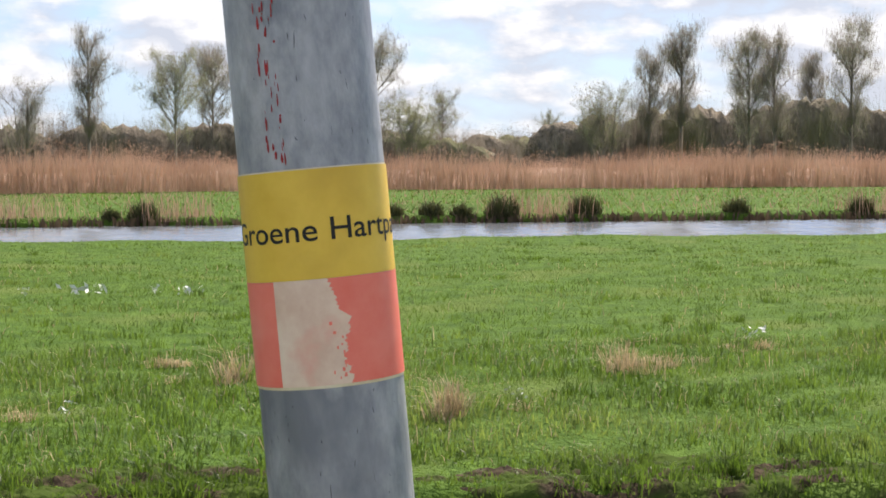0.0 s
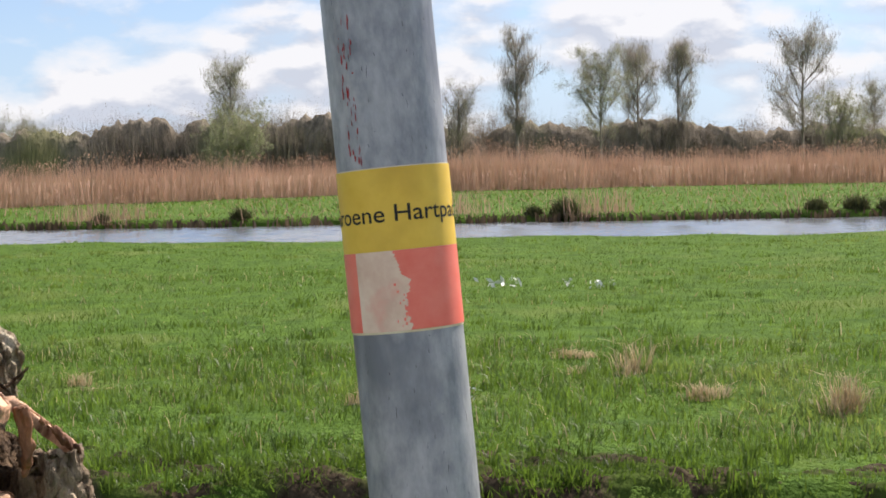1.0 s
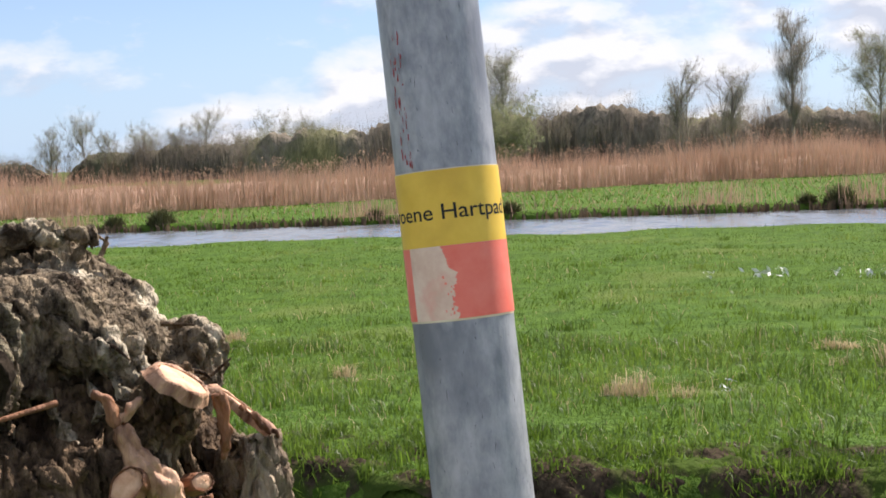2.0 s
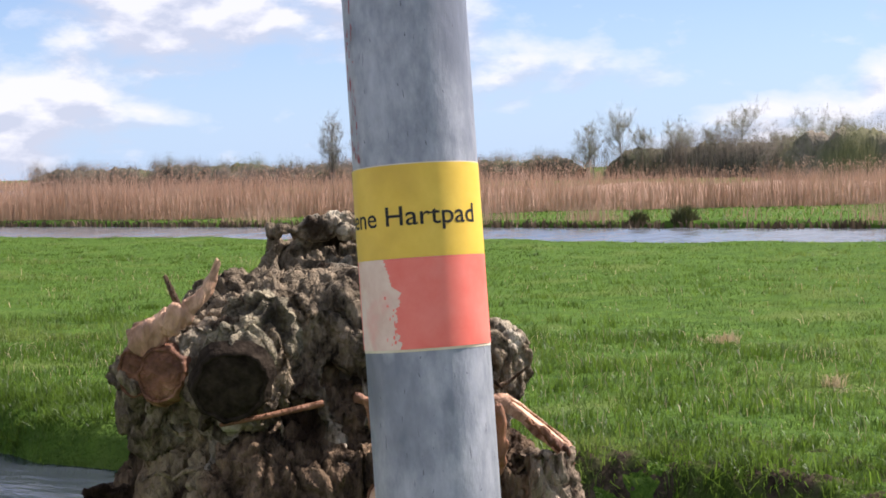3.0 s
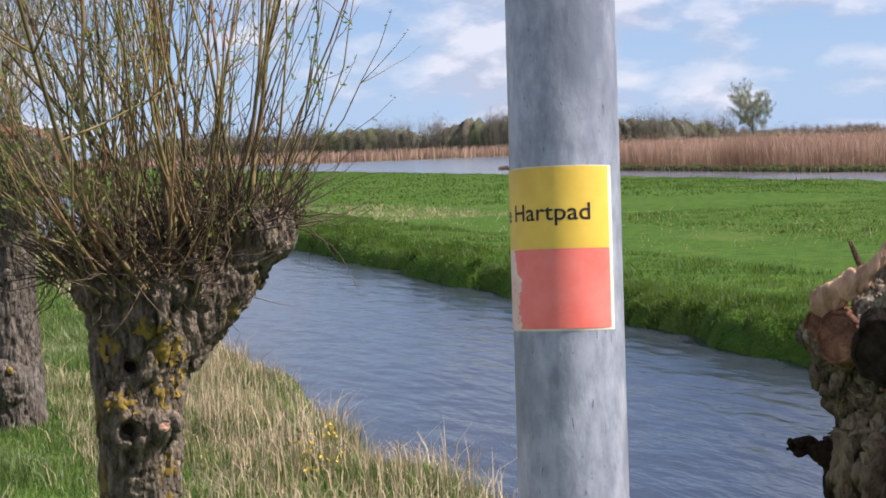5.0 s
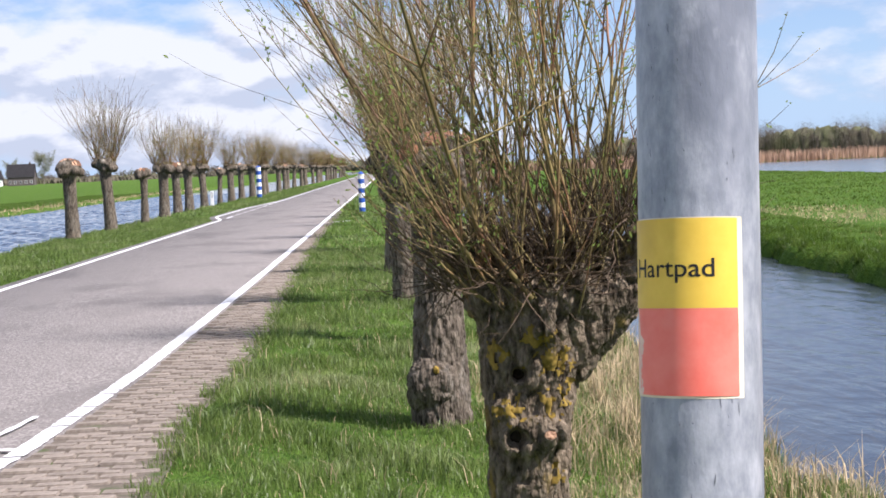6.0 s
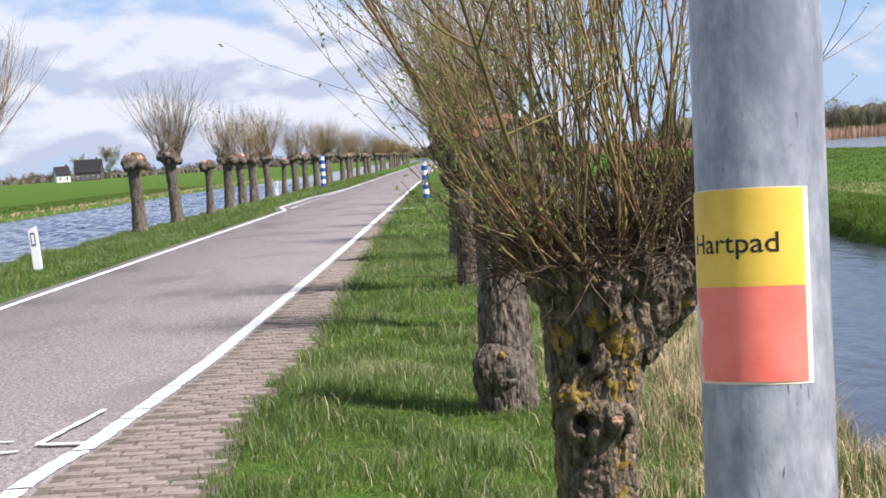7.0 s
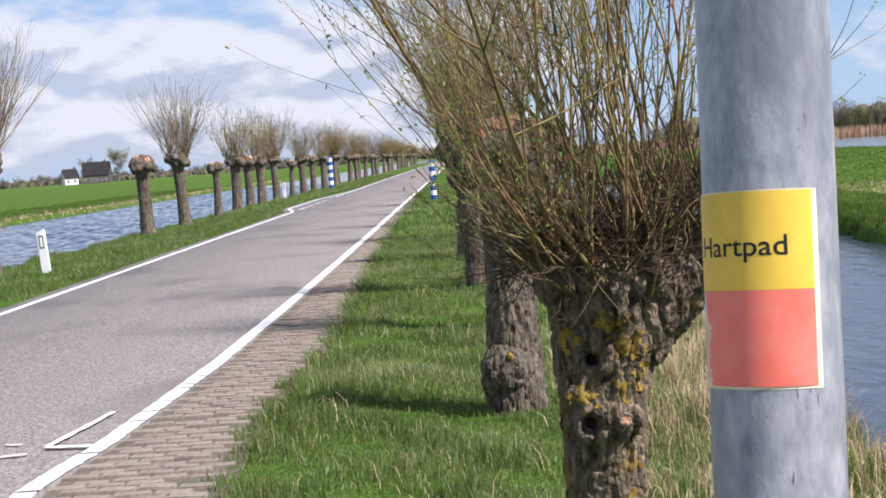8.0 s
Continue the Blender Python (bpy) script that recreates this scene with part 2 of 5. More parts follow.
M_SHOOT = surface("willow_shoots", (0.090, 0.070, 0.025), (0.335, 0.262, 0.105), 2.5, 0.5, 0, vary="island", vary_by=0.5, stain=(0.19, 0.100, 0.052), stain_scale=5, stain_at=0.50)
M_TANGLE = surface("dead_twigs", (0.040, 0.027, 0.016), (0.150, 0.105, 0.065), 6, 0.85, 0, vary="island", vary_by=0.4)
M_BUD = surface("willow_buds", (0.15, 0.22, 0.035), (0.29, 0.38, 0.10), 3, 0.6, 0, vary="island", leaf=0.5)
M_TWIG = surface("bare_twigs", (0.24, 0.212, 0.178), (0.37, 0.33, 0.28), 1, 0.9, 0, vary="island", vary_by=0.2, leaf=0.4)
M_SPRING = surface("spring_leaves", (0.19, 0.205, 0.105), (0.32, 0.34, 0.185), 0.6, 0.7, 0, vary="island", vary_by=0.25, leaf=0.6)
# thicket of the near wood, its colour paled for back light and haze
M_HAZY_THICKET = surface("thicket", (0.120, 0.105, 0.080), (0.26, 0.226, 0.172), 2.2, 0.95, 0.7, 5, 0.3, stain=(0.18, 0.185, 0.095), stain_scale=0.12, stain_at=0.52, stretch=(1, 1, 0.35), spec=0.05)
M_WOODS = surface("distant_brush", (0.16, 0.14, 0.112), (0.27, 0.235, 0.185), 0.12, 0.9, 0, vary="island", vary_by=0.25, stain=(0.19, 0.20, 0.10), stain_scale=0.06, leaf=0.55)
M_ZINC = surface("galvanised_steel", (0.215, 0.235, 0.262), (0.455, 0.470, 0.492), 70, 0.42, 0.6, 160, 0.001, metal=0.2, stain=(0.185, 0.202, 0.230), stain_scale=14, stain_at=0.50, second=((0.47, 0.485, 0.505), 26, 0.60), stretch=(1, 1, 0.5), spec=0.5)
M_SCUFF = surface("dark_scuffs", (0.06, 0.065, 0.08), (0.12, 0.125, 0.14), 200, 0.7, 0)
M_REDFLECK = surface("red_paint_flecks", (0.30, 0.02, 0.02), (0.45, 0.04, 0.04), 150, 0.5, 0)
M_YELLOW = surface("yellow_vinyl", (0.76, 0.49, 0.045), (0.86, 0.59, 0.075), 35, 0.45, 0.1, 200, 0.0004, stain=(0.66, 0.42, 0.045), stain_scale=14, stain_at=0.6, spec=0.5)
M_RED = surface("faded_red_vinyl", (0.88, 0.165, 0.110), (0.94, 0.250, 0.180), 35, 0.48, 0.1, 200, 0.0004, stain=(0.92, 0.28, 0.205), stain_scale=22, spec=0.5)
M_PAPER = surface("bare_sticker_backing", (0.74, 0.52, 0.39), (0.87, 0.70, 0.55), 60, 0.8, 0.4, 150, 0.0006, stain=(0.80, 0.46, 0.35), stain_scale=38, stain_at=0.58)
M_EDGE = surface("sticker_edge", (0.70, 0.60, 0.38), (0.84, 0.76, 0.58), 50, 0.7, 0)
M_INK = surface("black_print", (0.012, 0.012, 0.012), (0.025, 0.025, 0.022), 40, 0.5, 0)
M_WHITE = surface("white_plastic", (0.72, 0.72, 0.70), (0.83, 0.83, 0.81), 12, 0.5, 0, stain=(0.5, 0.49, 0.44), stain_scale=7, stain_at=0.66)
M_BLUE = surface("blue_paint", (0.02, 0.07, 0.30), (0.03, 0.10, 0.40), 12, 0.5, 0)
M_ROOF = surface("dark_roof_tiles", (0.04, 0.04, 0.045), (0.075, 0.07, 0.07), 2, 0.8, 0.4)
M_WALL = surface("white_render", (0.70, 0.70, 0.68), (0.80, 0.80, 0.78), 0.5, 0.9, 0.2)
M_BRICK = surface("dark_brickwork", (0.075, 0.062, 0.060), (0.130, 0.108, 0.100), 3, 0.9, 0.3)
M_GLASS = surface("window_glass", (0.02, 0.025, 0.03), (0.04, 0.045, 0.05), 1, 0.1, 0, spec=0.8)
M_FLOWER = surface("yellow_petals", (0.75, 0.50, 0.02), (0.85, 0.62, 0.03), 20, 0.7, 0, vary="island")
M_PLASTIC = surface("pale_leaf_litter", (0.60, 0.62, 0.58), (0.80, 0.82, 0.78), 30, 0.5, 0)


# ---- builders ----
def mesh_of(name, verts, faces, material, smooth=True):
    me = bpy.data.meshes.new(name)
    me.from_pydata(verts, [], faces)
    for p in me.polygons:
        p.use_smooth = smooth
    me.materials.append(material)
    me.update()
    return me


def thing(name, at, label, category, group="", kind=""):
    ob = new(name)
    ob.location = at
    ob.empty_display_size = 0.1
    return tagged(ob, label, category, group, kind)


def part(name, bm, material, parent, label=""):
    """Links a bmesh, or a mesh, as one mesh object under a thing or a part."""
    if isinstance(bm, bmesh.types.BMesh):
        me = bpy.data.meshes.new(name)
        bm.to_mesh(me)
        bm.free()
        me.materials.append(material)
    else:
        me = bm
    ob = new(name, me)
    ob.parent = parent
    return tagged(ob, label)


def box(bm, lo, hi, bevel=0.0):
    c = [(a + b) / 2 for a, b in zip(lo, hi)]
    s = [b - a for a, b in zip(lo, hi)]
    made = bmesh.ops.create_cube(bm, size=1, matrix=Matrix.LocRotScale(c, None, s))
    if bevel:
        edges = list({e for v in made["verts"] for e in v.link_edges})
        bmesh.ops.bevel(bm, geom=edges, offset=bevel, segments=2, affect="EDGES")
    return bm


def tri_mesh(name, co, tri, material):
    """A mesh from arrays of points and of triangles."""
    me = bpy.data.meshes.new(name)
    co, tri = np.ascontiguousarray(co, np.float32), np.ascontiguousarray(tri, np.int32)
    me.vertices.add(len(co))
    me.vertices.foreach_set("co", co.ravel())
    me.loops.add(tri.size)
    me.loops.foreach_set("vertex_index", tri.ravel())
    me.polygons.add(len(tri))
    me.polygons.foreach_set("loop_start", np.arange(0, tri.size, 3, dtype=np.int32))
    me.materials.append(material)
    me.update(calc_edges=True)
    return me


def blades(rng, at, height, width, lean, bend=0.5, simple=False):
    """Curved, pointed blades of three triangles each, or plain ones of a single triangle."""
    k = len(at)
    a, b = rng.uniform(0, 2 * np.pi, k), rng.uniform(0, 2 * np.pi, k)
    side = np.stack([np.cos(a), np.sin(a), np.zeros(k)], 1) * (width / 2)[:, None]
    out = np.stack([np.cos(b), np.sin(b), np.zeros(k)], 1) * (height * rng.uniform(0, 1, k) * lean)[:, None]
    up = np.zeros((k, 3))
    up[:, 2] = height
    if simple:
        co = np.stack([at - side, at + side, at + up * (1 - 0.25 * lean) + out], 1).reshape(-1, 3)
        return co, np.arange(k * 3).reshape(-1, 3)
    mid = at + up * 0.55 + out * (0.55 * (1 - bend))
    tip = at + up * (1 - 0.25 * lean) + out
    co = np.stack([at - side, at + side, mid - side * 0.75, mid + side * 0.75, tip], 1).reshape(-1, 3)
    base = (np.arange(k) * 5)[:, None, None]
    tri = (np.array([[0, 1, 3], [0, 3, 2], [2, 3, 4]])[None] + base).reshape(-1, 3)
    return co, tri


def flakes(rng, at, size):
    """Single small leaves, one kite of two triangles each, in every direction."""
    k = len(at)
    u = rng.normal(size=(k, 3))
    u /= np.linalg.norm(u, axis=1)[:, None]
    v = np.cross(u, rng.normal(size=(k, 3)))
    v /= np.linalg.norm(v, axis=1)[:, None]
    s = size[:, None]
    co = np.stack([at - u * s, at + v * s * 0.4, at + u * s, at - v * s * 0.4], 1).reshape(-1, 3)
    tri = (np.array([[0, 1, 2], [0, 2, 3]])[None] + (np.arange(k) * 4)[:, None, None]).reshape(-1, 3)
    return co, tri


def joined(*pieces):
    cos, tris, n = [], [], 0
    for co, tri in pieces:
        cos.append(co)
        tris.append(tri + n)
        n += len(co)
    return np.concatenate(cos), np.concatenate(tris)


def tubes(paths, sides=3):
    """Tapered stems: paths is a list of (points, radii)."""
    cos, tris, n = [], [], 0
    ang = np.arange(sides) * 2 * np.pi / sides
    for pts, rad in paths:
        pts, rad = np.asarray(pts, float), np.asarray(rad, float)
        d = np.gradient(pts, axis=0)
        d /= np.linalg.norm(d, axis=1)[:, None] + 1e-9
        ref = np.array([0.31, 0.87, 0.13])
        u = np.cross(d, ref)
        u /= np.linalg.norm(u, axis=1)[:, None] + 1e-9
        v = np.cross(d, u)
        ring = pts[:, None] + rad[:, None, None] * (np.cos(ang)[None, :, None] * u[:, None] + np.sin(ang)[None, :, None] * v[:, None])
        m = len(pts)
        cos.append(ring.reshape(-1, 3))
        i = np.arange(m - 1)[:, None] * sides
        j, j2 = np.arange(sides)[None], (np.arange(sides)[None] + 1) % sides
        q = np.stack([i + j, i + j2, i + sides + j2, i + sides + j], -1).reshape(-1, 4) + n
        tris += [q[:, [0, 1, 2]], q[:, [0, 2, 3]]]
        n += m * sides
    return np.concatenate(cos), np.concatenate(tris)


def stuff(name, arrays, material, label, category):
    return tagged(new(name, tri_mesh(name, *arrays, material)), label, category, kind="stuff")


# ---- lie of the land: everything runs along the road ----
RIGHT_NEAR, RIGHT_FAR = 1.95, 6.66      # ditch beside the verge
LEFT_NEAR, LEFT_FAR = -9.5, -21.6      # wide ditch across the road
CANAL_NEAR, CANAL_FAR = 29.7, 40.6
LAKE_Y0, LAKE_Y1 = 110.0, 241.0
W_DITCH, W_LEFT, W_CANAL = -0.31, -0.28, -0.20


def wob(y, s):
    return 0.10 * np.sin(y * 1.3 + s) + 0.07 * np.sin(y * 3.1 + 2 * s) + 0.05 * np.sin(y * 6.7 + s)


def trough(x, y, x0, x1, deep, s, slope=0.55):
    a = np.clip((x - (x0 - 0.15 + wob(y, s))) / slope, 0, 1)
    b = np.clip(((x1 + 0.15 + wob(y, s + 2)) - x) / slope, 0, 1)
    k = np.minimum(a, b)
    return deep * k * k * (3 - 2 * k)


def land(x, y):
    """Height of the ground."""
    x, y = np.asarray(x, float), np.asarray(y, float)
    z = 0.03 * np.sin(x * 0.9 + 1) * np.sin(y * 0.7) + 0.02 * np.sin(x * 2.7) * np.sin(y * 2.1 + 2)
    z = z * np.clip((np.abs(x + 4.2) - 2.6) / 1.5, 0, 1) * np.where(np.abs(x) < 400, 1, 0)
    z = z + trough(x, y, RIGHT_NEAR, RIGHT_FAR, -0.75, 0.3) + trough(x, y, LEFT_FAR, LEFT_NEAR, -0.7, 1.7) + trough(x, y, CANAL_NEAR, CANAL_FAR, -0.9, 2.9)
    lake = np.clip((x - 31) / 2, 0, 1) * np.clip((y - LAKE_Y0 - 0.12 * (x - 41)) / 3, 0, 1) * np.clip((LAKE_Y1 - y) / 3, 0, 1) * np.clip((260 - x) / 4, 0, 1)
    return np.minimum(z, -0.9 * lake + (1 - lake) * z)


def axis_points(spans):
    out = []
    for a, b, k in spans:
        out += list(np.linspace(a, b, k, endpoint=False))
    return np.array(out + [spans[-1][1]])


gx = axis_points([(-4500, -400, 5), (-400, -30, 16), (-30, -20.5, 30), (-20.5, -11, 8), (-11, -5.5, 26), (-5.5, -2, 6), (-2, 1.5, 16), (1.5, 2.9, 22), (2.9, 5.8, 5), (5.8, 8.5, 32),
                  (8.5, 29, 46), (29, 30.7, 12), (30.7, 39.6, 6), (39.6, 41.6, 14), (41.6, 90, 34), (90, 400, 24), (400, 4500, 5)])
gy = axis_points([(-4500, -200, 5), (-200, -30, 12), (-30, 30, 150), (30, 130, 90), (130, 300, 34), (300, 700, 14), (700, 4500, 5)])
GX, GY = np.meshgrid(gx, gy)
GZ = land(GX, GY)
gco = np.stack([GX, GY, GZ], -1).reshape(-1, 3)
gi = np.arange(len(gy) - 1)[:, None] * len(gx) + np.arange(len(gx) - 1)[None]
gq = np.stack([gi, gi + 1, gi + 1 + len(gx), gi + len(gx)], -1).reshape(-1, 4)
ground = tagged(new("ground", tri_mesh("ground", gco, np.concatenate([gq[:, [0, 1, 2]], gq[:, [0, 2, 3]]]), M_TURF)),
                "flat green polder meadow cut by straight ditches", "ground", kind="structure")
ground.data.polygons.foreach_set("use_smooth", np.ones(len(ground.data.polygons), bool))


def sheet(name, x0, x1, y0, y1, z, material, label, category):
    me = mesh_of(name, [(x0, y0, z), (x1, y0, z), (x1, y1, z), (x0, y1, z)], [(0, 1, 2, 3)], material)
    return tagged(new(name, me), label, category, kind="structure")


sheet("water", RIGHT_NEAR - 1, RIGHT_FAR + 1, -200, 700, W_DITCH, M_WATER, "rippled blue-grey water of the ditch beside the verge", "water")
sheet("water_left", LEFT_FAR - 1, LEFT_NEAR + 1, -200, 700, W_LEFT, M_BROAD, "rippled blue water of the broad ditch across the road", "water")


def rippled(name, xs, ys, z, waves, steep, seed, material, label):
    """Water raised into wind ripples by a sum of small waves."""
    wx, wy = np.meshgrid(xs, ys)
    wz, rw = np.zeros_like(wx), np.random.default_rng(seed)
    for k in range(16):
        lam, th = rw.uniform(*waves), rw.normal(0.25, 0.5)
        wz += steep * lam * np.sin(2 * np.pi / lam * (wx * math.cos(th) + wy * math.sin(th)) + rw.uniform(0, 6.28))
    nx = len(xs)
    wi = np.arange(len(ys) - 1)[:, None] * nx + np.arange(nx - 1)[None]
    wq = np.stack([wi, wi + 1, wi + nx + 1, wi + nx], -1).reshape(-1, 4)
    ob = tagged(new(name, tri_mesh(name, np.stack([wx, wy, z + wz], -1).reshape(-1, 3), np.concatenate([wq[:, [0, 1, 2]], wq[:, [0, 2, 3]]]), material)), label, "water", kind="structure")
    ob.data.polygons.foreach_set("use_smooth", np.ones(len(ob.data.polygons), bool))
    return ob


rippled("water_ripples", np.linspace(CANAL_NEAR - 0.6, CANAL_FAR + 0.6, 150), np.linspace(-32, 64, 380), W_CANAL, (0.3, 0.95), 0.0032, 9, M_CANAL, "wind-rippled canal water behind the meadow, sky glare in its tint")
rippled("water_ripples_left", np.linspace(LEFT_FAR - 0.5, LEFT_NEAR + 0.5, 96), np.linspace(24, 150, 820), W_LEFT + 0.05, (0.45, 1.15), 0.0085, 10, M_BROAD, "wind-rippled blue water of the broad ditch across the road")
sheet("water_canal", CANAL_NEAR - 1, 262, -200, 300, W_CANAL - 0.04, M_CANAL, "canal and open water behind the meadow, sky glare in its tint", "water")

# ---- road ----
ry = axis_points([(-60, 0, 30), (0, 120, 120), (120, 700, 60)])


def left_line(y):
    """The edge line swings out for a passing place."""
    return -6.12 - 0.62 * np.clip((y - 55.5) / 4, 0, 1) * np.clip((88 - y) / 16, 0, 1)


def right_line(y):
    """The nearer edge line bends slightly in near the corner mark."""
    return np.interp(y, [7.5, 8.1, 8.8, 10.1, 12.6, 16.5, 25, 48], [-2.56, -2.53, -2.46, -2.41, -2.33, -2.30, -2.26, -2.26])


rv, rf = [], []
for k, y in enumerate(ry):
    xl = float(left_line(y)) - 0.28
    rv += [(xl - 0.05, y, -0.03), (xl, y, 0.012), (-4.2, y, 0.035), (float(right_line(y)) + 0.085, y, 0.012), (float(right_line(y)) + 0.12, y, -0.03)]
    if k:
        a = (k - 1) * 5
        rf += [(a + j, a + j + 1, a + j + 6, a + j + 5) for j in range(4)]
tagged(new("road", mesh_of("road", rv, rf, M_ASPHALT)), "worn grey-pink asphalt country road without a centre line", "road", kind="structure")


paint = random.Random(19)


def stripe(name, xs, ys, wide, label, worn=0.004):
    v, f = [], []
    for k, (x, y) in enumerate(zip(xs, ys)):
        z = 0.0185 + 0.023 * max(0, 1 - abs(x + 4.2) / 2.0)
        v += [(x - wide / 2 + paint.uniform(-worn, worn), y, z), (x + wide / 2 + paint.uniform(-worn, worn), y, z)]
        if k:
            f.append((2 * k - 2, 2 * k - 1, 2 * k + 1, 2 * k))
    return tagged(new(name, mesh_of(name, v, f, M_LINE)), label, "road marking", kind="structure")


ly = axis_points([(-20, 50, 60), (50, 95, 45), (95, 600, 40)])
stripe("trim_line_left", left_line(ly), ly, 0.12, "white painted edge line swinging out round a passing place")
# the nearer edge line has a few worn gaps
gaps = [-20, 6.9, 7.55, 8.62, 9.75, 10.15, 10.6, 11.25, 11.45, 11.9, 13.1, 14.0, 16.4, 19.5, 47.5]
for a, b in zip(gaps[:-1], gaps[1:]):
    yy = np.linspace(a + 0.02, b - 0.02, 14)
    stripe("trim_line", right_line(yy), yy, 0.13, "white painted edge line with worn breaks", 0.009)
yy = np.linspace(47.8, 600, 60)
stripe("trim_line", np.full(60, -2.27), yy, 0.12, "white painted edge line")
for name, x0, y0, x1, y1, wide in (("trim_mark", -2.80, 8.86, -2.50, 8.80, 0.07), ("trim_mark", -2.79, 8.90, -2.66, 10.15, 0.06), ("trim_mark", -3.02, 8.62, -2.86, 8.66, 0.05), ("trim_mark", -3.10, 9.05, -2.98, 9.02, 0.04)):
    p, q = Vector((x0, y0, 0.036)), Vector((x1, y1, 0.036))
    side = Vector((y0 - y1, x1 - x0, 0)).normalized() * wide / 2
    v = []
    for k in range(13):
        m = p.lerp(q, k / 12)
        v += [m - side * paint.uniform(0.6, 1.15), m + side * paint.uniform(0.6, 1.15)]
    tagged(new(name, mesh_of(name, v, [(2 * k, 2 * k + 1, 2 * k + 3, 2 * k + 2) for k in range(12)], M_LINE)), "worn white corner mark on the asphalt", "road marking", kind="structure")
for k in range(9):
    yy = 57.5 + k * 3.4
    stripe("trim_dash", [-6.12, -6.12], [yy, yy + 2.2], 0.10, "white dash along the passing place")
stripe("trim_tick", [-2.25, -1.45], [47.6, 49.0], 0.12, "short white slanting tick at the road's edge")

# ---- signpost with its sticker ----
R = 0.0336
LEAN = Vector((0.0354, 0.0820, 1.0)).normalized()
post_turn = Vector((0, 0, 1)).rotation_difference(LEAN).to_matrix().to_4x4()
post_base = Vector((0, 0, 1.6)) - LEAN * (1.65 / LEAN.z)
signpost = thing("signpost", post_base, "weathered galvanised steel post, leaning, with a trail sticker", "post")
signpost.matrix_world = Matrix.Translation(post_base) @ post_turn
S0 = (Vector((0, 0, 1.6)) - post_base).length     # along the post, where its axis is 1.6 m up


def along(z):
    return S0 + (z - 1.6)


def skin(bm, a0, a1, z0, z1, r, na, nz):
    """A piece of the post's round skin, between two bearings and two heights."""
    rows = []
    for i in range(nz + 1):
        z = z0 + (z1 - z0) * i / nz
        rows.append([bm.verts.new((r * math.cos(radians(a0 + (a1 - a0) * j / na)), r * math.sin(radians(a0 + (a1 - a0) * j / na)), z)) for j in range(na + 1)])
    for p, q in zip(rows, rows[1:]):
        for j in range(na):
            bm.faces.new((p[j], p[j + 1], q[j + 1], q[j])).smooth = True
    return rows


bm = bmesh.new()
rings = []
for i in range(121):
    z = 3.0 * i / 120
    rings.append([bm.verts.new(((R + 0.0002 * noise.noise((3 * math.cos(a), 3 * math.sin(a), z * 9))) * math.cos(a), R * math.sin(a), z)) for a in np.linspace(0, 2 * np.pi, 72, endpoint=False)])
for p, q in zip(rings, rings[1:]):
    for j in range(72):
        bm.faces.new((p[j], p[(j + 1) % 72], q[(j + 1) % 72], q[j])).smooth = True
bm.faces.new(rings[-1])
part("tube", bm, M_ZINC, signpost, "grey galvanised steel tube with dull zinc bloom")

Z_TOP, Z_MID, Z_BOT = along(1.5993), along(1.5508), along(1.5035)
A0, A1 = 66.0, 295.5
bm = bmesh.new()
skin(bm, A0, A1, Z_MID, Z_TOP, R + 0.0007, 110, 8)
sticker = part("sticker", bm, M_YELLOW, signpost, "yellow upper half of a trail sticker")
bm = bmesh.new()
skin(bm, A0, 137.0, Z_BOT, Z_MID - 0.0001, R + 0.0007, 36, 8)
rows = skin(bm, 190.0, A1, Z_BOT, Z_MID - 0.0001, R + 0.0007, 60, 64)
rg = random.Random(5)
jag = 0.0
for i, row in enumerate(rows):          # torn edge
    k = i / 64
    jag = 0.70 * jag + rg.uniform(-2.1, 2.1)
    edge = 191.0 - 10.5 * max(0, (k - 0.62) / 0.38) ** 1.6 - 1.5 * math.sin(k * 9) + jag
    for j in range(7):
        a = radians(edge + (204 - edge) * j / 8)
        row[j].co.x, row[j].co.y = (R + 0.0007) * math.cos(a), (R + 0.0007) * math.sin(a)
for k in range(14):                     # stray flakes of red beside the tear
    a, z = rg.uniform(177, 188), rg.uniform(Z_BOT + 0.002, Z_MID - 0.012)
    skin(bm, a, a + rg.uniform(0.8, 2.4), z, z + rg.uniform(0.0008, 0.002), R + 0.00075, 2, 1)
part("red_band", bm, M_RED, sticker, "faded orange-red lower half, torn")
bm = bmesh.new()
skin(bm, 136.9, 206.0, Z_BOT, Z_MID - 0.0001, R + 0.00062, 40, 4)
part("torn_patch", bm, M_PAPER, sticker, "pale bare patch where the red has worn off")
bm = bmesh.new()
skin(bm, A0, A1 + 6.0, Z_BOT - 0.0014, Z_TOP + 0.0006, R + 0.00025, 110, 2)
part("backing", bm, M_EDGE, sticker, "cream edge of the sticker")
# words, bent round the post
fc = bpy.data.curves.new("words", "FONT")
fc.body, fc.size, fc.resolution_u = "Groene Hartpad", 1.0, 6
fc.offset = 0.006
fo = bpy.data.objects.new("words", fc)
scene.collection.objects.link(fo)
fm = bpy.data.meshes.new_from_object(fo.evaluated_get(bpy.context.evaluated_depsgraph_get()))
bpy.data.objects.remove(fo)
bm = bmesh.new()
bm.from_mesh(fm)
bmesh.ops.subdivide_edges(bm, edges=[e for e in bm.edges if abs(e.verts[0].co.x - e.verts[1].co.x) > 0.12], cuts=3)
fx = sorted(v.co.x for v in bm.verts)
f0, f1 = fx[0], fx[-1]
cut = sorted(v.co.x for v in bm.verts if v.co.y > 0.6)     # capital H and ascenders
h_left = next(x for x in cut if x > f0 + 0.42 * (f1 - f0))
deg = (272.6 - 186.2) / (f1 - h_left)
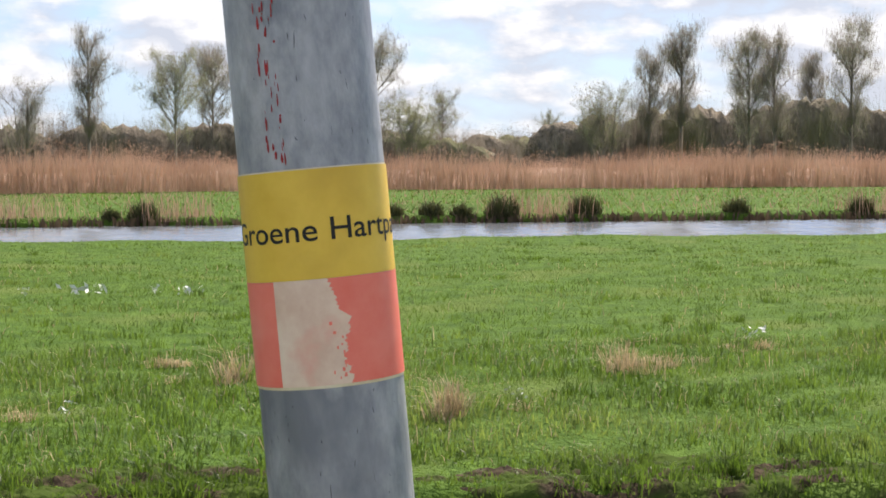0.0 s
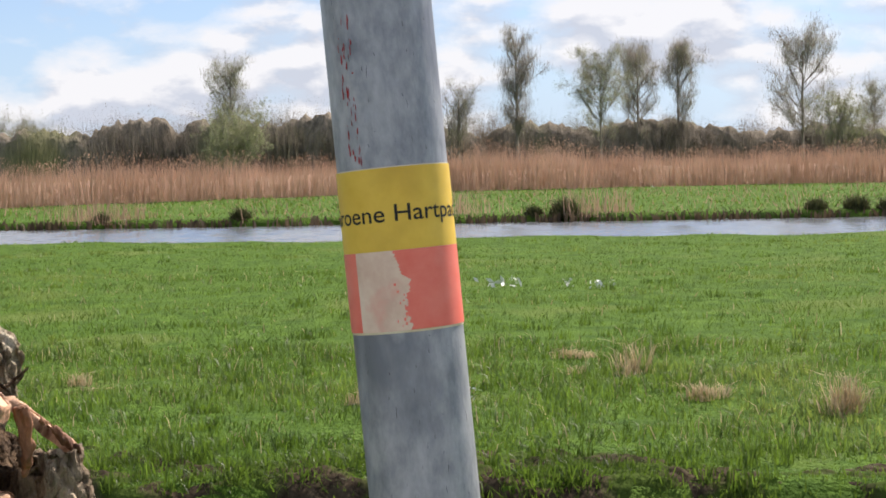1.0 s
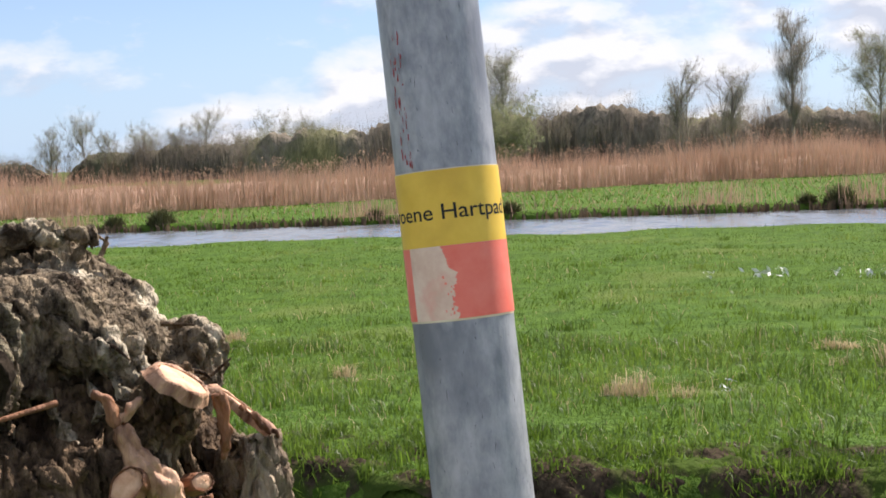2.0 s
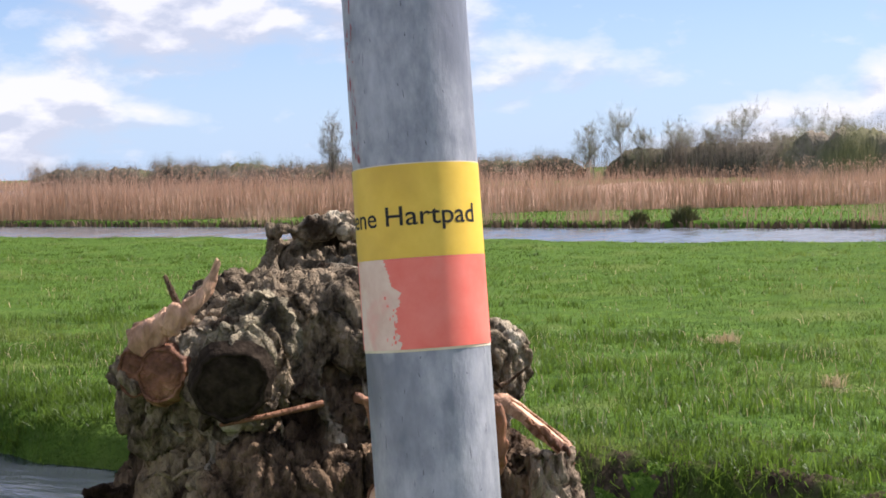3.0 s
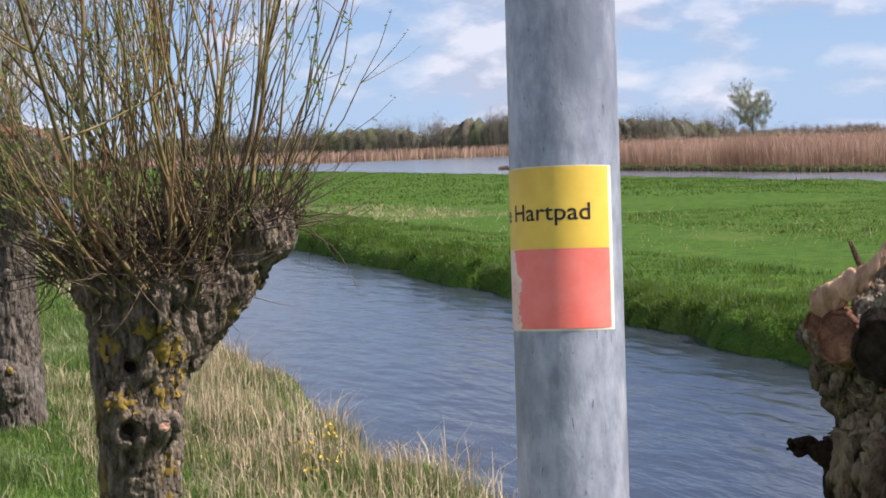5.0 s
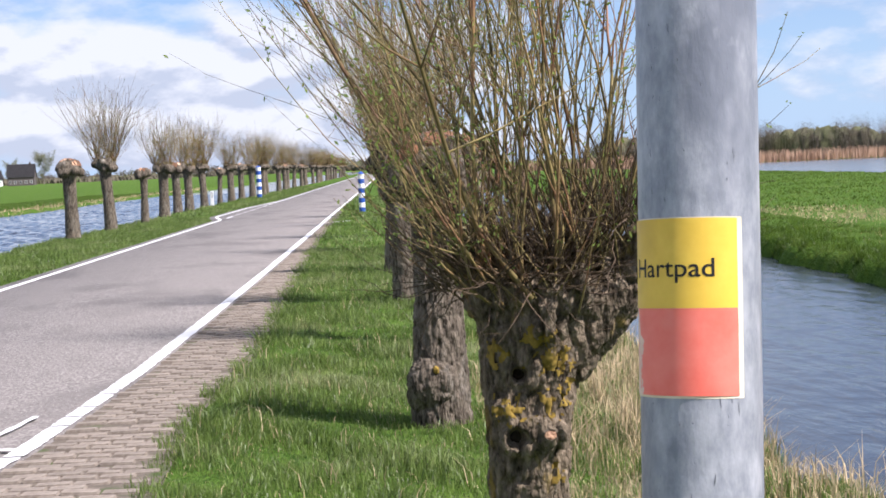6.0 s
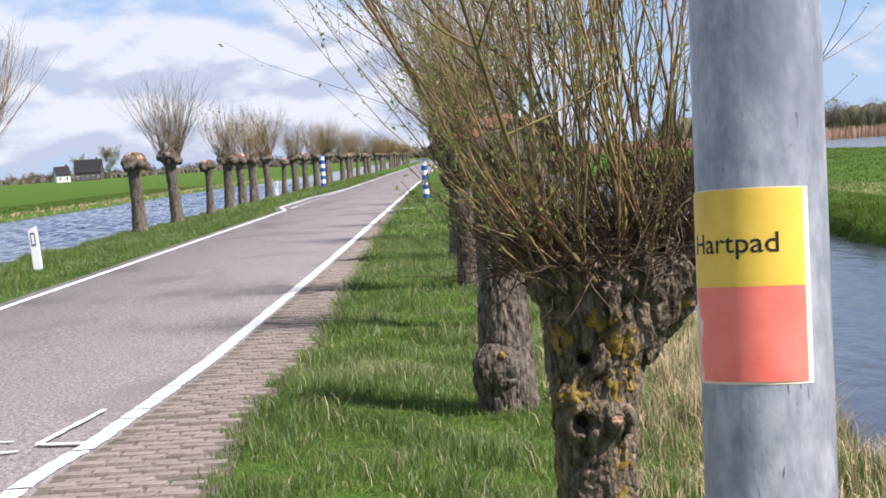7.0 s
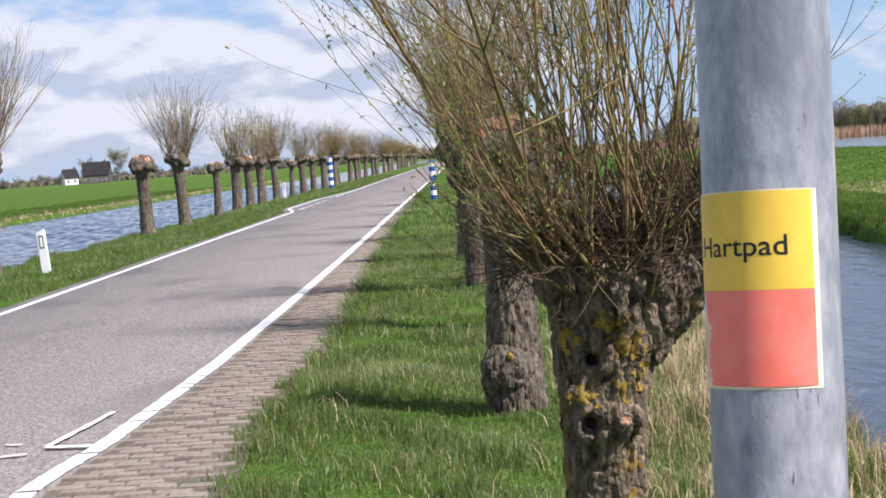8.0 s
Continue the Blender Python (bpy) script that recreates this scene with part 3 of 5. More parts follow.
for v in bm.verts:
    a = radians(186.2 + (v.co.x - h_left) * deg)
    z = along(1.5678) + v.co.y * 0.0143
    v.co = ((R + 0.0009) * math.cos(a), (R + 0.0009) * math.sin(a), z)
part("lettering", bm, M_INK, sticker, "black printed words Groene Hartpad")
bm = bmesh.new()
for a, b, z0, z1 in ((276.0, 276.6, 1.3885, 1.4010), (276.3, 280.6, 1.3885, 1.3895), (280.2, 280.8, 1.3890, 1.4010), (283.6, 284.2, 1.3900, 1.4005), (283.8, 285.8, 1.4000, 1.4008), (272.6, 273.1, 1.3980, 1.4010)):
    skin(bm, a, b, along(z0), along(z1), R + 0.0003, 6, 1)
part("scribble", bm, M_SCUFF, signpost, "small dark scribble")
# scratches and paint flecks on the zinc
bm, bm2 = bmesh.new(), bmesh.new()
for k in range(52):
    a, z = rg.choice([143, 149, 156]) + rg.uniform(-2, 2), along(rg.uniform(1.602, 1.69))
    w, h = rg.uniform(0.5, 2.4), rg.uniform(0.001, 0.006)
    rr = skin(bm, a - w / 2, a + w / 2, z, z + h, R + 0.0004, 2, 3)
    for i, row in enumerate(rr):
        s = (0.5, 1.0, 0.8, 0.35)[i] * rg.uniform(0.7, 1.1)
        m = row[1].co.copy()
        for v in (row[0], row[2]):
            v.co = m + (v.co - m) * s
part("paint_fleck", bm, M_REDFLECK, signpost, "dried red paint flecks")
for k in range(230):
    a, z = rg.uniform(90, 300), along(rg.choice([rg.uniform(1.30, 1.50), rg.uniform(1.605, 1.80)]))
    w, h = rg.uniform(0.2, 0.9), rg.uniform(0.001, 0.009) * rg.uniform(0.2, 1)
    rr = skin(bm2, a - w / 2, a + w / 2, z, z + h, R + 0.0003, 2, 3)
    sh = rg.uniform(-1.5, 1.5)
    for i, row in enumerate(rr):
        m = row[1].co.copy()
        for v in (row[0], row[2]):
            v.co = m + (v.co - m) * (0.3, 1.0, 0.8, 0.2)[i]
        turn = Matrix.Rotation(radians(sh * i / 3), 3, "Z")
        for v in row:
            v.co = turn @ v.co
tagged(part("scratch", bm2, M_SCUFF, signpost, "dark scuffs in the zinc"), kind="stuff")


# ---- willows ----
def rough_skin(me, amp, freq, furrow, seed, fine=0.004, grain=17, crack=0.0):
    """Pushes a mesh's points in and out along their normals: lumps, bark furrows and grain."""
    me.update()
    no = np.empty(len(me.vertices) * 3, np.float32)
    me.vertex_normals.foreach_get("vector", no)
    no = no.reshape(-1, 3)
    off = Vector((seed * 7.1, seed * 3.3, seed))
    for v, d in zip(me.vertices, no):
        c = v.co
        k = amp * noise.noise(c * freq + off) + 0.5 * amp * noise.noise(c * freq * 2.3 + off)
        w = Vector((c.x * grain, c.y * grain, c.z * grain * 0.28)) + 0.5 * noise.noise_vector(c * 9 + off)
        k -= furrow * max(0.0, 1 - abs(noise.noise(w)) * 4.5) + 0.5 * furrow * max(0.0, 1 - abs(noise.noise(w * 2.1 + off)) * 4)
        k += fine * noise.noise(c * 75 + off)
        if crack:
            k -= crack * max(0.0, 1 - abs(noise.noise(w * 1.7 - off)) * 9) + 0.4 * crack * max(0.0, 1 - abs(noise.noise(w * 3.4 + off)) * 6)
        v.co = c + Vector(d) * k
    for p in me.polygons:
        p.use_smooth = True
    me.update()


def moulded(name, lumps, voxel, material, amp, freq, furrow, seed, fine=0.004, grain=17, crack=0.0):
    """One skin over many lumps: balls (centre, radii) and limbs (points, radii)."""
    bm = bmesh.new()
    for kind, a, b in lumps:
        if kind == "ball":
            bmesh.ops.create_icosphere(bm, subdivisions=3, radius=1, matrix=Matrix.LocRotScale(a, None, b))
        else:
            co, tri = tubes([(a, b)], 14)
            vs = [bm.verts.new(c) for c in co]
            for t in tri:
                bm.faces.new([vs[i] for i in t])
            for ends in (vs[:14], vs[-14:]):
                try:
                    bm.faces.new(ends)
                except ValueError:
                    pass
    bmesh.ops.recalc_face_normals(bm, faces=bm.faces)
    raw = bpy.data.meshes.new("raw")
    bm.to_mesh(raw)
    bm.free()
    ob = bpy.data.objects.new("raw", raw)
    scene.collection.objects.link(ob)
    md = ob.modifiers.new("skin", "REMESH")
    md.mode, md.voxel_size = "VOXEL", voxel
    bpy.context.view_layer.update()
    me = bpy.data.meshes.new_from_object(ob.evaluated_get(bpy.context.evaluated_depsgraph_get()))
    bpy.data.objects.remove(ob)
    me.name = name
    me.materials.clear()
    me.materials.append(material)
    rough_skin(me, amp, freq, furrow, seed, fine, grain, crack)
    return me


def arc(rng, start, way, length, bend, steps=7, droop=0.0):
    p, d = np.array(start, float), np.array(way, float)
    d /= np.linalg.norm(d)
    pts = [p.copy()]
    for k in range(steps):
        d = d + rng.normal(0, bend, 3) * 0.35 + np.array([0, 0, 0.10 - droop])
        d /= np.linalg.norm(d)
        p = p + d * length / steps
        pts.append(p.copy())
    return np.array(pts)


def shoots(rng, starts, n, length, spread, thick, buds=12, side=2, lean=(0, 0)):
    """Long whippy pollard shoots with side twigs and opening buds."""
    stems, leaf_at = [], []
    for k in range(n):
        s = starts[rng.integers(len(starts))] + rng.normal(0, 0.03, 3)
        a, t = rng.uniform(0, 2 * np.pi), spread * math.sqrt(rng.uniform(0, 1))
        way = (math.cos(a) * t + lean[0], math.sin(a) * t + lean[1], 1.0)
        ln = length * rng.uniform(0.55, 1.1)
        pts = arc(rng, s, way, ln, 0.27)
        r = thick * rng.uniform(0.45, 1.4) * (2.0 if rng.uniform() < 0.09 else 1.0)
        stems.append((pts, np.linspace(r, r * 0.22, len(pts))))
        for q in range(side):
            i = rng.integers(2, len(pts) - 1)
            d = pts[i] - pts[i - 1] + rng.normal(0, 0.07 * ln, 3)
            d[2] = max(d[2], 0.25 * np.linalg.norm(d))
            sub = arc(rng, pts[i], d, ln * rng.uniform(0.15, 0.4), 0.2, 4)
            stems.append((sub, np.linspace(r * 0.4, r * 0.15, len(sub))))
            leaf_at.append(sub[rng.integers(1, 5, buds // 2)] + rng.normal(0, 0.008, (buds // 2, 3)))
        w = rng.uniform(2.2, len(pts) - 1.001, buds)
        i = w.astype(int)
        leaf_at.append(pts[i] + (pts[i + 1] - pts[i]) * (w - i)[:, None] + rng.normal(0, 0.007, (buds, 3)))
    return stems, np.concatenate(leaf_at)


def cut_end(parent, at, way, r, length=0.05, squash=1.0, tone=None, label="freshly sawn pale orange wood", collar=None):
    """A sawn branch: a rough collar of bark round a flat, slightly uneven face."""
    rr = random.Random(int(abs(at[0] * 977 + at[2] * 3313 + at[1] * 71) * 10))
    n = 20
    k0 = [1 + 0.07 * rr.uniform(-1, 1) + 0.08 * math.sin(2 * math.pi * j / n * 2 + rr.uniform(0, 0.5)) for j in range(n)]
    turn = Matrix.Translation(at) @ Vector((0, 0, 1)).rotation_difference(Vector(way).normalized()).to_matrix().to_4x4()

    def ring(bm, z, s, rough):
        return [bm.verts.new((r * s * k0[j] * math.cos(2 * math.pi * j / n), r * s * k0[j] * squash * math.sin(2 * math.pi * j / n), z + rough * rr.uniform(-1, 1))) for j in range(n)]

    def skirt(bm, prof, rough):
        last = None
        for z, s in prof:
            now = ring(bm, z, s, rough)
            if last:
                for j in range(n):
                    bm.faces.new((last[j], last[(j + 1) % n], now[(j + 1) % n], now[j])).smooth = True
            last = now
        return last

    bm = bmesh.new()
    skirt(bm, [(-length, 1.30), (-length * 0.5, 1.18), (-0.004, 1.13), (0.002, 1.07), (0.0, 0.98), (-0.006, 0.97)], 0.0025)
    stub = part("cut_stub", bm, collar or M_BARK, parent)
    stub.matrix_local = turn
    bm = bmesh.new()
    bm.faces.new(skirt(bm, [(-0.004, 1.02), (-0.0015, 0.97), (0.0, 0.6), (0.0005, 0.25)], 0.0006))
    part("cut_face", bm, tone or M_CUT, stub, label)
    return stub


# the cut willow beside the post: turned so that its own x runs across the view from the verge
stump = thing("pollarded_willow", (1.10, 0.97, 0.0), "knotty old willow trunk, freshly pollarded, bark grey-brown", "tree")
stump.rotation_euler = (0, 0, radians(-47.7))
lumps = [("limb", [(0.0, 0, -0.1), (0.0, 0, 0.4), (0, 0, 0.8), (0, 0, 1.15)], [0.27, 0.22, 0.235, 0.26]),
         ("ball", (-0.02, 0.02, 1.17), (0.275, 0.23, 0.20)), ("ball", (0.02, 0.06, 1.33), (0.20, 0.17, 0.135)),
         ("ball", (0.045, 0.13, 1.42), (0.12, 0.09, 0.075)), ("ball", (-0.13, -0.08, 1.33), (0.12, 0.10, 0.105)),
         ("ball", (-0.24, -0.06, 1.28), (0.065, 0.08, 0.085)), ("ball", (-0.225, 0.03, 1.10), (0.08, 0.12, 0.13)),
         ("ball", (-0.05, -0.14, 1.14), (0.17, 0.12, 0.14)), ("ball", (0.12, 0.10, 1.39), (0.10, 0.09, 0.075)),
         ("ball", (0.20, 0.05, 1.28), (0.085, 0.09, 0.085)), ("ball", (0.22, -0.02, 1.10), (0.095, 0.10, 0.15)),
         ("limb", [(0.10, -0.06, 1.18), (0.135, -0.16, 1.26), (0.150, -0.225, 1.300)], [0.075, 0.06, 0.047]),
         ("limb", [(0.16, 0.02, 1.20), (0.235, 0.02, 1.29), (0.275, 0.025, 1.325)], [0.09, 0.062, 0.046]),
         ("limb", [(0.21, -0.06, 0.80), (0.248, -0.08, 1.02), (0.272, -0.095, 1.185)], [0.11, 0.092, 0.064]), ("ball", (0.245, 0.03, 1.325), (0.06, 0.07, 0.055)),
         ("limb", [(-0.09, 0.10, 1.40), (-0.06, 0.12, 1.485), (0.0, 0.13, 1.505), (0.10, 0.15, 1.49), (0.17, 0.12, 1.42), (0.20, 0.08, 1.33)], [0.03, 0.028, 0.024, 0.026, 0.032, 0.04]),
         ("limb", [(0.06, -0.14, 1.03), (0.095, -0.215, 1.14), (0.085, -0.24, 1.22)], [0.07, 0.05, 0.03]),
         ("limb", [(-0.10, -0.17, 1.29), (-0.145, -0.195, 1.31), (-0.165, -0.205, 1.30)], [0.05, 0.045, 0.042]),
         ("ball", (-0.28, 0.09, 1.13), (0.05, 0.05, 0.055)), ("ball", (0.06, -0.13, 1.36), (0.07, 0.06, 0.05))]
lumps += [("limb", [(-0.10, 0.0, 1.24), (-0.125, -0.10, 1.31), (-0.14, -0.185, 1.345)], [0.11, 0.092, 0.08]),
          ("limb", [(-0.05, 0.14, 1.42), (-0.06, 0.13, 1.492), (0.02, 0.12, 1.506), (0.10, 0.13, 1.492)], [0.03, 0.02, 0.016, 0.02]),
          ("limb", [(-0.24, -0.12, 1.30), (-0.285, -0.12, 1.325), (-0.305, -0.11, 1.345)], [0.035, 0.026, 0.02]),
          ("limb", [(-0.29, 0.0, 1.14), (-0.335, -0.02, 1.15), (-0.36, -0.03, 1.145)], [0.03, 0.02, 0.012])]
lumps += [("ball", (-0.10, -0.03, 1.385), (0.125, 0.12, 0.085)), ("ball", (0.0, -0.04, 1.40), (0.12, 0.12, 0.072)), ("ball", (-0.16, 0.0, 1.36), (0.07, 0.10, 0.07)),
          ("limb", [(-0.085, 0.06, 1.512), (0.02, 0.06, 1.522), (0.12, 0.08, 1.505)], [0.016, 0.022, 0.024])]
rs = random.Random(11)
for k in range(36):      # strands of old wood running down and round the head
    a0, slant = rs.uniform(-3.1, 0.25), rs.uniform(-0.05, 0.12)
    z0, fall = rs.uniform(1.24, 1.47), rs.uniform(0.018, 0.05)
    pts = []
    for i in range(7):
        a, z = a0 + i * slant + rs.uniform(-0.04, 0.04), z0 - i * fall
        rr = 0.264 - max(0, z - 1.16) * 0.50 - max(0, z - 1.38) * 0.6
        pts.append((rr * math.cos(a), rr * 0.86 * math.sin(a), z))
    s = rs.uniform(0.005, 0.014)
    lumps.append(("limb", pts, [s * 0.5, s * 0.9, s, s * 1.15, s, s * 0.9, s * 0.4]))
for k in range(6):      # burrs
    a, z = rs.uniform(-math.pi, 0.2), rs.uniform(0.95, 1.30)
    rr = 0.262 - max(0, z - 1.17) * 0.5
    s = rs.uniform(0.014, 0.028)
    lumps.append(("ball", (rr * math.cos(a), rr * 0.86 * math.sin(a), z), (s, s, s * rs.uniform(1.0, 1.8))))
def mean_height(lump):
    return lump[1][2] if lump[0] == "ball" else sum(q[2] for q in lump[1]) / len(lump[1])


# two tones carry the sunlit top and the shaded lower part
part("trunk", moulded("trunk", [q for q in lumps if mean_height(q) < 1.27], 0.0048, M_BURR, 0.013, 6, 0.013, 3, 0.0022, 15, 0.015), M_BURR, stump, "burred brown bark with deep cracks, shade added to its colour")
part("head", moulded("head", [q for q in lumps if mean_height(q) >= 1.27], 0.0048, M_HEAD, 0.012, 6.5, 0.012, 3, 0.0025, 17, 0.014), M_HEAD, stump, "gnarled head of weathered grey wood, sunlight added to its colour")
cut_end(stump, (0.150, -0.244, 1.314), (0.50, -0.34, 0.78), 0.042, 0.018, 0.80, collar=M_TORN)
cut_end(stump, (0.288, -0.105, 1.240), (0.62, -0.22, 0.72), 0.060, 0.014, 0.24, collar=M_TORN)
cut_end(stump, (0.050, -0.292, 1.184), (-0.50, -0.82, 0.30), 0.025, 0.022, 0.8, collar=M_RAW)
part("branch_stub", moulded("branch_stub", [("limb", [(-0.085, -0.06, 1.36), (-0.105, -0.15, 1.385), (-0.128, -0.215, 1.365), (-0.138, -0.252, 1.340)], [0.062, 0.060, 0.054, 0.047])], 0.0045, M_OLD, 0.012, 22, 0.014, 5, 0.004, 26), M_OLD, stump, "stub of an old branch, mottled olive bark")
cut_end(stump, (-0.141, -0.268, 1.328), (-0.12, -0.93, -0.32), 0.044, 0.024, 1.0, tone=M_NEAR_BLACK, label="dark mottled sawn face", collar=M_NEAR_BLACK)
cut_end(stump, (-0.232, -0.175, 1.335), (-0.25, -0.95, 0.05), 0.030, 0.02, 1.1, tone=M_RAW, label="torn reddish wood", collar=M_RAW)
cut_end(stump, (-0.326, 0.075, 1.125), (-0.85, -0.5, 0.1), 0.020, 0.03, 1.0, collar=M_BURR)
cut_end(stump, (0.163, -0.272, 1.172), (0.3, -0.9, 0.25), 0.017, 0.03, 0.8, collar=M_RAW)
cut_end(stump, (-0.268, -0.145, 1.335), (-0.35, -0.92, -0.1), 0.024, 0.02, 1.2, tone=M_RAW, label="torn reddish wood", collar=M_RAW)
part("bark_slab", moulded("bark_slab", [("limb", [(0.270, -0.120, 0.80), (0.292, -0.122, 1.02), (0.290, -0.112, 1.205)], [0.080, 0.072, 0.048])], 0.0048, M_SLAB, 0.008, 9, 0.014, 9, 0.0025, 20, 0.012), M_SLAB, stump, "slab of paler grey-brown bark")
splits = [([(-0.262, -0.14, 1.375), (-0.222, -0.165, 1.402), (-0.175, -0.172, 1.435), (-0.150, -0.172, 1.490)], [0.030, 0.026, 0.017, 0.007], M_TORN),
          ([(0.053, -0.262, 1.262), (0.066, -0.268, 1.229), (0.078, -0.272, 1.206), (0.105, -0.274, 1.178), (0.122, -0.268, 1.145)], [0.011, 0.020, 0.029, 0.031, 0.028], M_TORN),
          ([(0.085, -0.266, 1.198), (0.064, -0.278, 1.190), (0.054, -0.284, 1.186)], [0.026, 0.025, 0.022], M_TORN),
          ([(0.018, -0.252, 1.306), (0.040, -0.256, 1.296), (0.053, -0.260, 1.262)], [0.010, 0.014, 0.012], M_RAW),
          ([(0.053, -0.260, 1.266), (0.068, -0.262, 1.284), (0.088, -0.262, 1.292)], [0.010, 0.010, 0.007], M_TORN),
          ([(0.205, -0.225, 1.285), (0.218, -0.228, 1.23), (0.212, -0.215, 1.19)], [0.013, 0.011, 0.005], M_RAW),
          ([(0.185, -0.205, 1.14), (0.192, -0.215, 1.06), (0.18, -0.205, 0.95)], [0.014, 0.022, 0.024], M_RAW),
          ([(0.262, -0.150, 1.255), (0.318, -0.140, 1.205), (0.336, -0.12, 1.178)], [0.008, 0.011, 0.007], M_RAW)]
for pts, rad, tone in splits:
    part("torn_strip", moulded("torn_strip", [("limb", pts, [q * 0.85 for q in rad])], 0.0035, tone, 0.005, 26, 0.006, 2, 0.002, 34), tone, stump, "torn strip of reddish wood")
twigs = [([(0.125, 0.18, 1.44), (0.155, 0.19, 1.475), (0.165, 0.19, 1.502)], [0.006, 0.005, 0.003]),
         ([(0.155, 0.19, 1.475), (0.165, 0.19, 1.49), (0.148, 0.19, 1.505)], [0.004, 0.003, 0.002]),
         ([(-0.02, -0.215, 1.295), (-0.09, -0.235, 1.285), (-0.155, -0.25, 1.277)], [0.005, 0.004, 0.003]),
         ([(-0.20, -0.12, 1.40), (-0.215, -0.13, 1.44), (-0.225, -0.13, 1.465)], [0.006, 0.005, 0.003]),
         ([(0.20, -0.22, 1.02), (0.28, -0.25, 1.03), (0.34, -0.26, 1.05)], [0.006, 0.005, 0.004])]
rg2 = np.random.default_rng(3)
for k in range(26):
    a, z = rg2.uniform(-3.3, 0.3), rg2.uniform(0.95, 1.40)
    rr = 0.275 - max(0, z - 1.2) * 0.4
    s = np.array([rr * math.cos(a), rr * 0.88 * math.sin(a), z])
    o = np.array([math.cos(a), math.sin(a), rg2.uniform(-0.3, 0.5)])
    twigs.append((np.array([s, s + o * 0.02, s + o * rg2.uniform(0.03, 0.055) + rg2.normal(0, 0.006, 3)]), [0.0045, 0.003, 0.0015]))
for k, tw in enumerate(twigs):
    part("twig_stub", tri_mesh("twig_stub", *tubes([tw], 5), M_RAW if k == 2 else M_BURR), M_BURR, stump)

# the nearest willow in leaf bud
WX, WY = 0.22, 4.10
willow = thing("pollard_willow", (WX, WY, 0), "short pollard willow with lichened bark and a sheaf of budding shoots", "tree", "willows along the verge")
wl_lumps = [("limb", [(0.02, 0, -0.1), (0.02, 0, 0.25), (0.0, 0, 0.6), (0.01, 0, 0.85), (0.02, 0, 1.05), (0.03, 0, 1.2)], [0.17, 0.138, 0.128, 0.142, 0.165, 0.185]),
            ("ball", (0.05, 0, 1.22), (0.21, 0.20, 0.13)), ("ball", (-0.08, -0.03, 1.22), (0.11, 0.13, 0.10)),
            ("limb", [(0.06, 0, 0.98), (0.22, 0.0, 1.13), (0.33, 0.0, 1.25), (0.40, 0.0, 1.34)], [0.12, 0.105, 0.10, 0.09]),
            ("ball", (0.42, -0.02, 1.36), (0.105, 0.11, 0.10)), ("ball", (0.33, 0.04, 1.31), (0.10, 0.11, 0.09)),
            ("ball", (0.0, -0.115, 0.80), (0.10, 0.06, 0.085)), ("ball", (0.075, -0.125, 0.80), (0.05, 0.05, 0.05)), ("ball", (-0.07, -0.10, 0.875), (0.05, 0.05, 0.045))]
rs = random.Random(4)
for k in range(14):
    a, z = rs.uniform(-3.2, 0.2), rs.uniform(1.12, 1.30)
    s = rs.uniform(0.02, 0.04)
    wl_lumps.append(("limb", [(0.06 + 0.13 * math.cos(a), 0.12 * math.sin(a), z - 0.06), (0.06 + 0.19 * math.cos(a), 0.18 * math.sin(a), z), (0.06 + 0.21 * math.cos(a), 0.20 * math.sin(a), z + 0.07)], [s, s, s * 0.6]))
willow_trunk = part("trunk", moulded("trunk", wl_lumps, 0.0068, M_MOSSY, 0.005, 11, 0.020, 8, 0.003, 20), M_MOSSY, willow, "deeply furrowed grey-brown bark")

willow_bvh = BVHTree.FromPolygons([v.co for v in willow_trunk.data.vertices], [p.vertices for p in willow_trunk.data.polygons])


def on_bark(x, z):
    hit = willow_bvh.ray_cast(Vector((x, -2, z)), Vector((0, 1, 0)))[0]
    return hit if hit else Vector((x, -0.15, z))


HOLES = [(on_bark(x, z), r) for x, z, r in ((-0.040, 0.795, 0.036), (-0.024, 0.985, 0.028))]
for v in willow_trunk.data.vertices:      # rotted hollows run into the trunk
    for hole, r in HOLES:
        d = math.hypot(v.co.x - hole.x, v.co.z - hole.z) / r
        if d < 1 and v.co.y < 0:
            v.co.y += 0.075 * (1 - d * d)


def crust(parent, me, centre, size, seed, material, label, lift=0.003):
    """A thin crust grown over the bark round a point, ragged at its edge."""
    verts, faces, index = [], [], {}
    c, sz = Vector(centre), Vector(size)
    for p in me.polygons:
        d = p.center - c
        u = Vector((d.x / sz.x, d.y / sz.y, d.z / sz.z)).length
        if u < 1.5 and u + 1.1 * noise.noise(p.center * 38 + Vector((seed, 0, 0))) + 0.5 * noise.noise(p.center * 95) < 0.55:
            f = []
            for i in p.vertices:
                if i not in index:
                    v = me.vertices[i]
                    index[i] = len(verts)
                    verts.append(v.co + v.normal * (lift + 0.002 * noise.noise(v.co * 120)))
                f.append(index[i])
            faces.append(f)
    return part("lichen", mesh_of("lichen", verts, faces, material), material, parent, label)


for k, (at, s) in enumerate((((-0.067, -0.15, 0.880), (0.060, 0.08, 0.050)), ((0.058, -0.15, 0.885), (0.040, 0.08, 0.060)), ((0.115, -0.13, 0.93), (0.035, 0.09, 0.080)), ((0.075, -0.15, 1.03), (0.070, 0.09, 0.045)),
                             ((0.085, -0.12, 0.66), (0.030, 0.08, 0.060)), ((0.070, -0.12, 0.53), (0.030, 0.08, 0.060)), ((-0.10, -0.12, 1.05), (0.04, 0.08, 0.05)), ((0.02, -0.15, 1.10), (0.06, 0.09, 0.04)))):
    crust(willow, willow_trunk.data, at, s, k * 3.1, M_LICHEN, "mustard-yellow lichen crust")
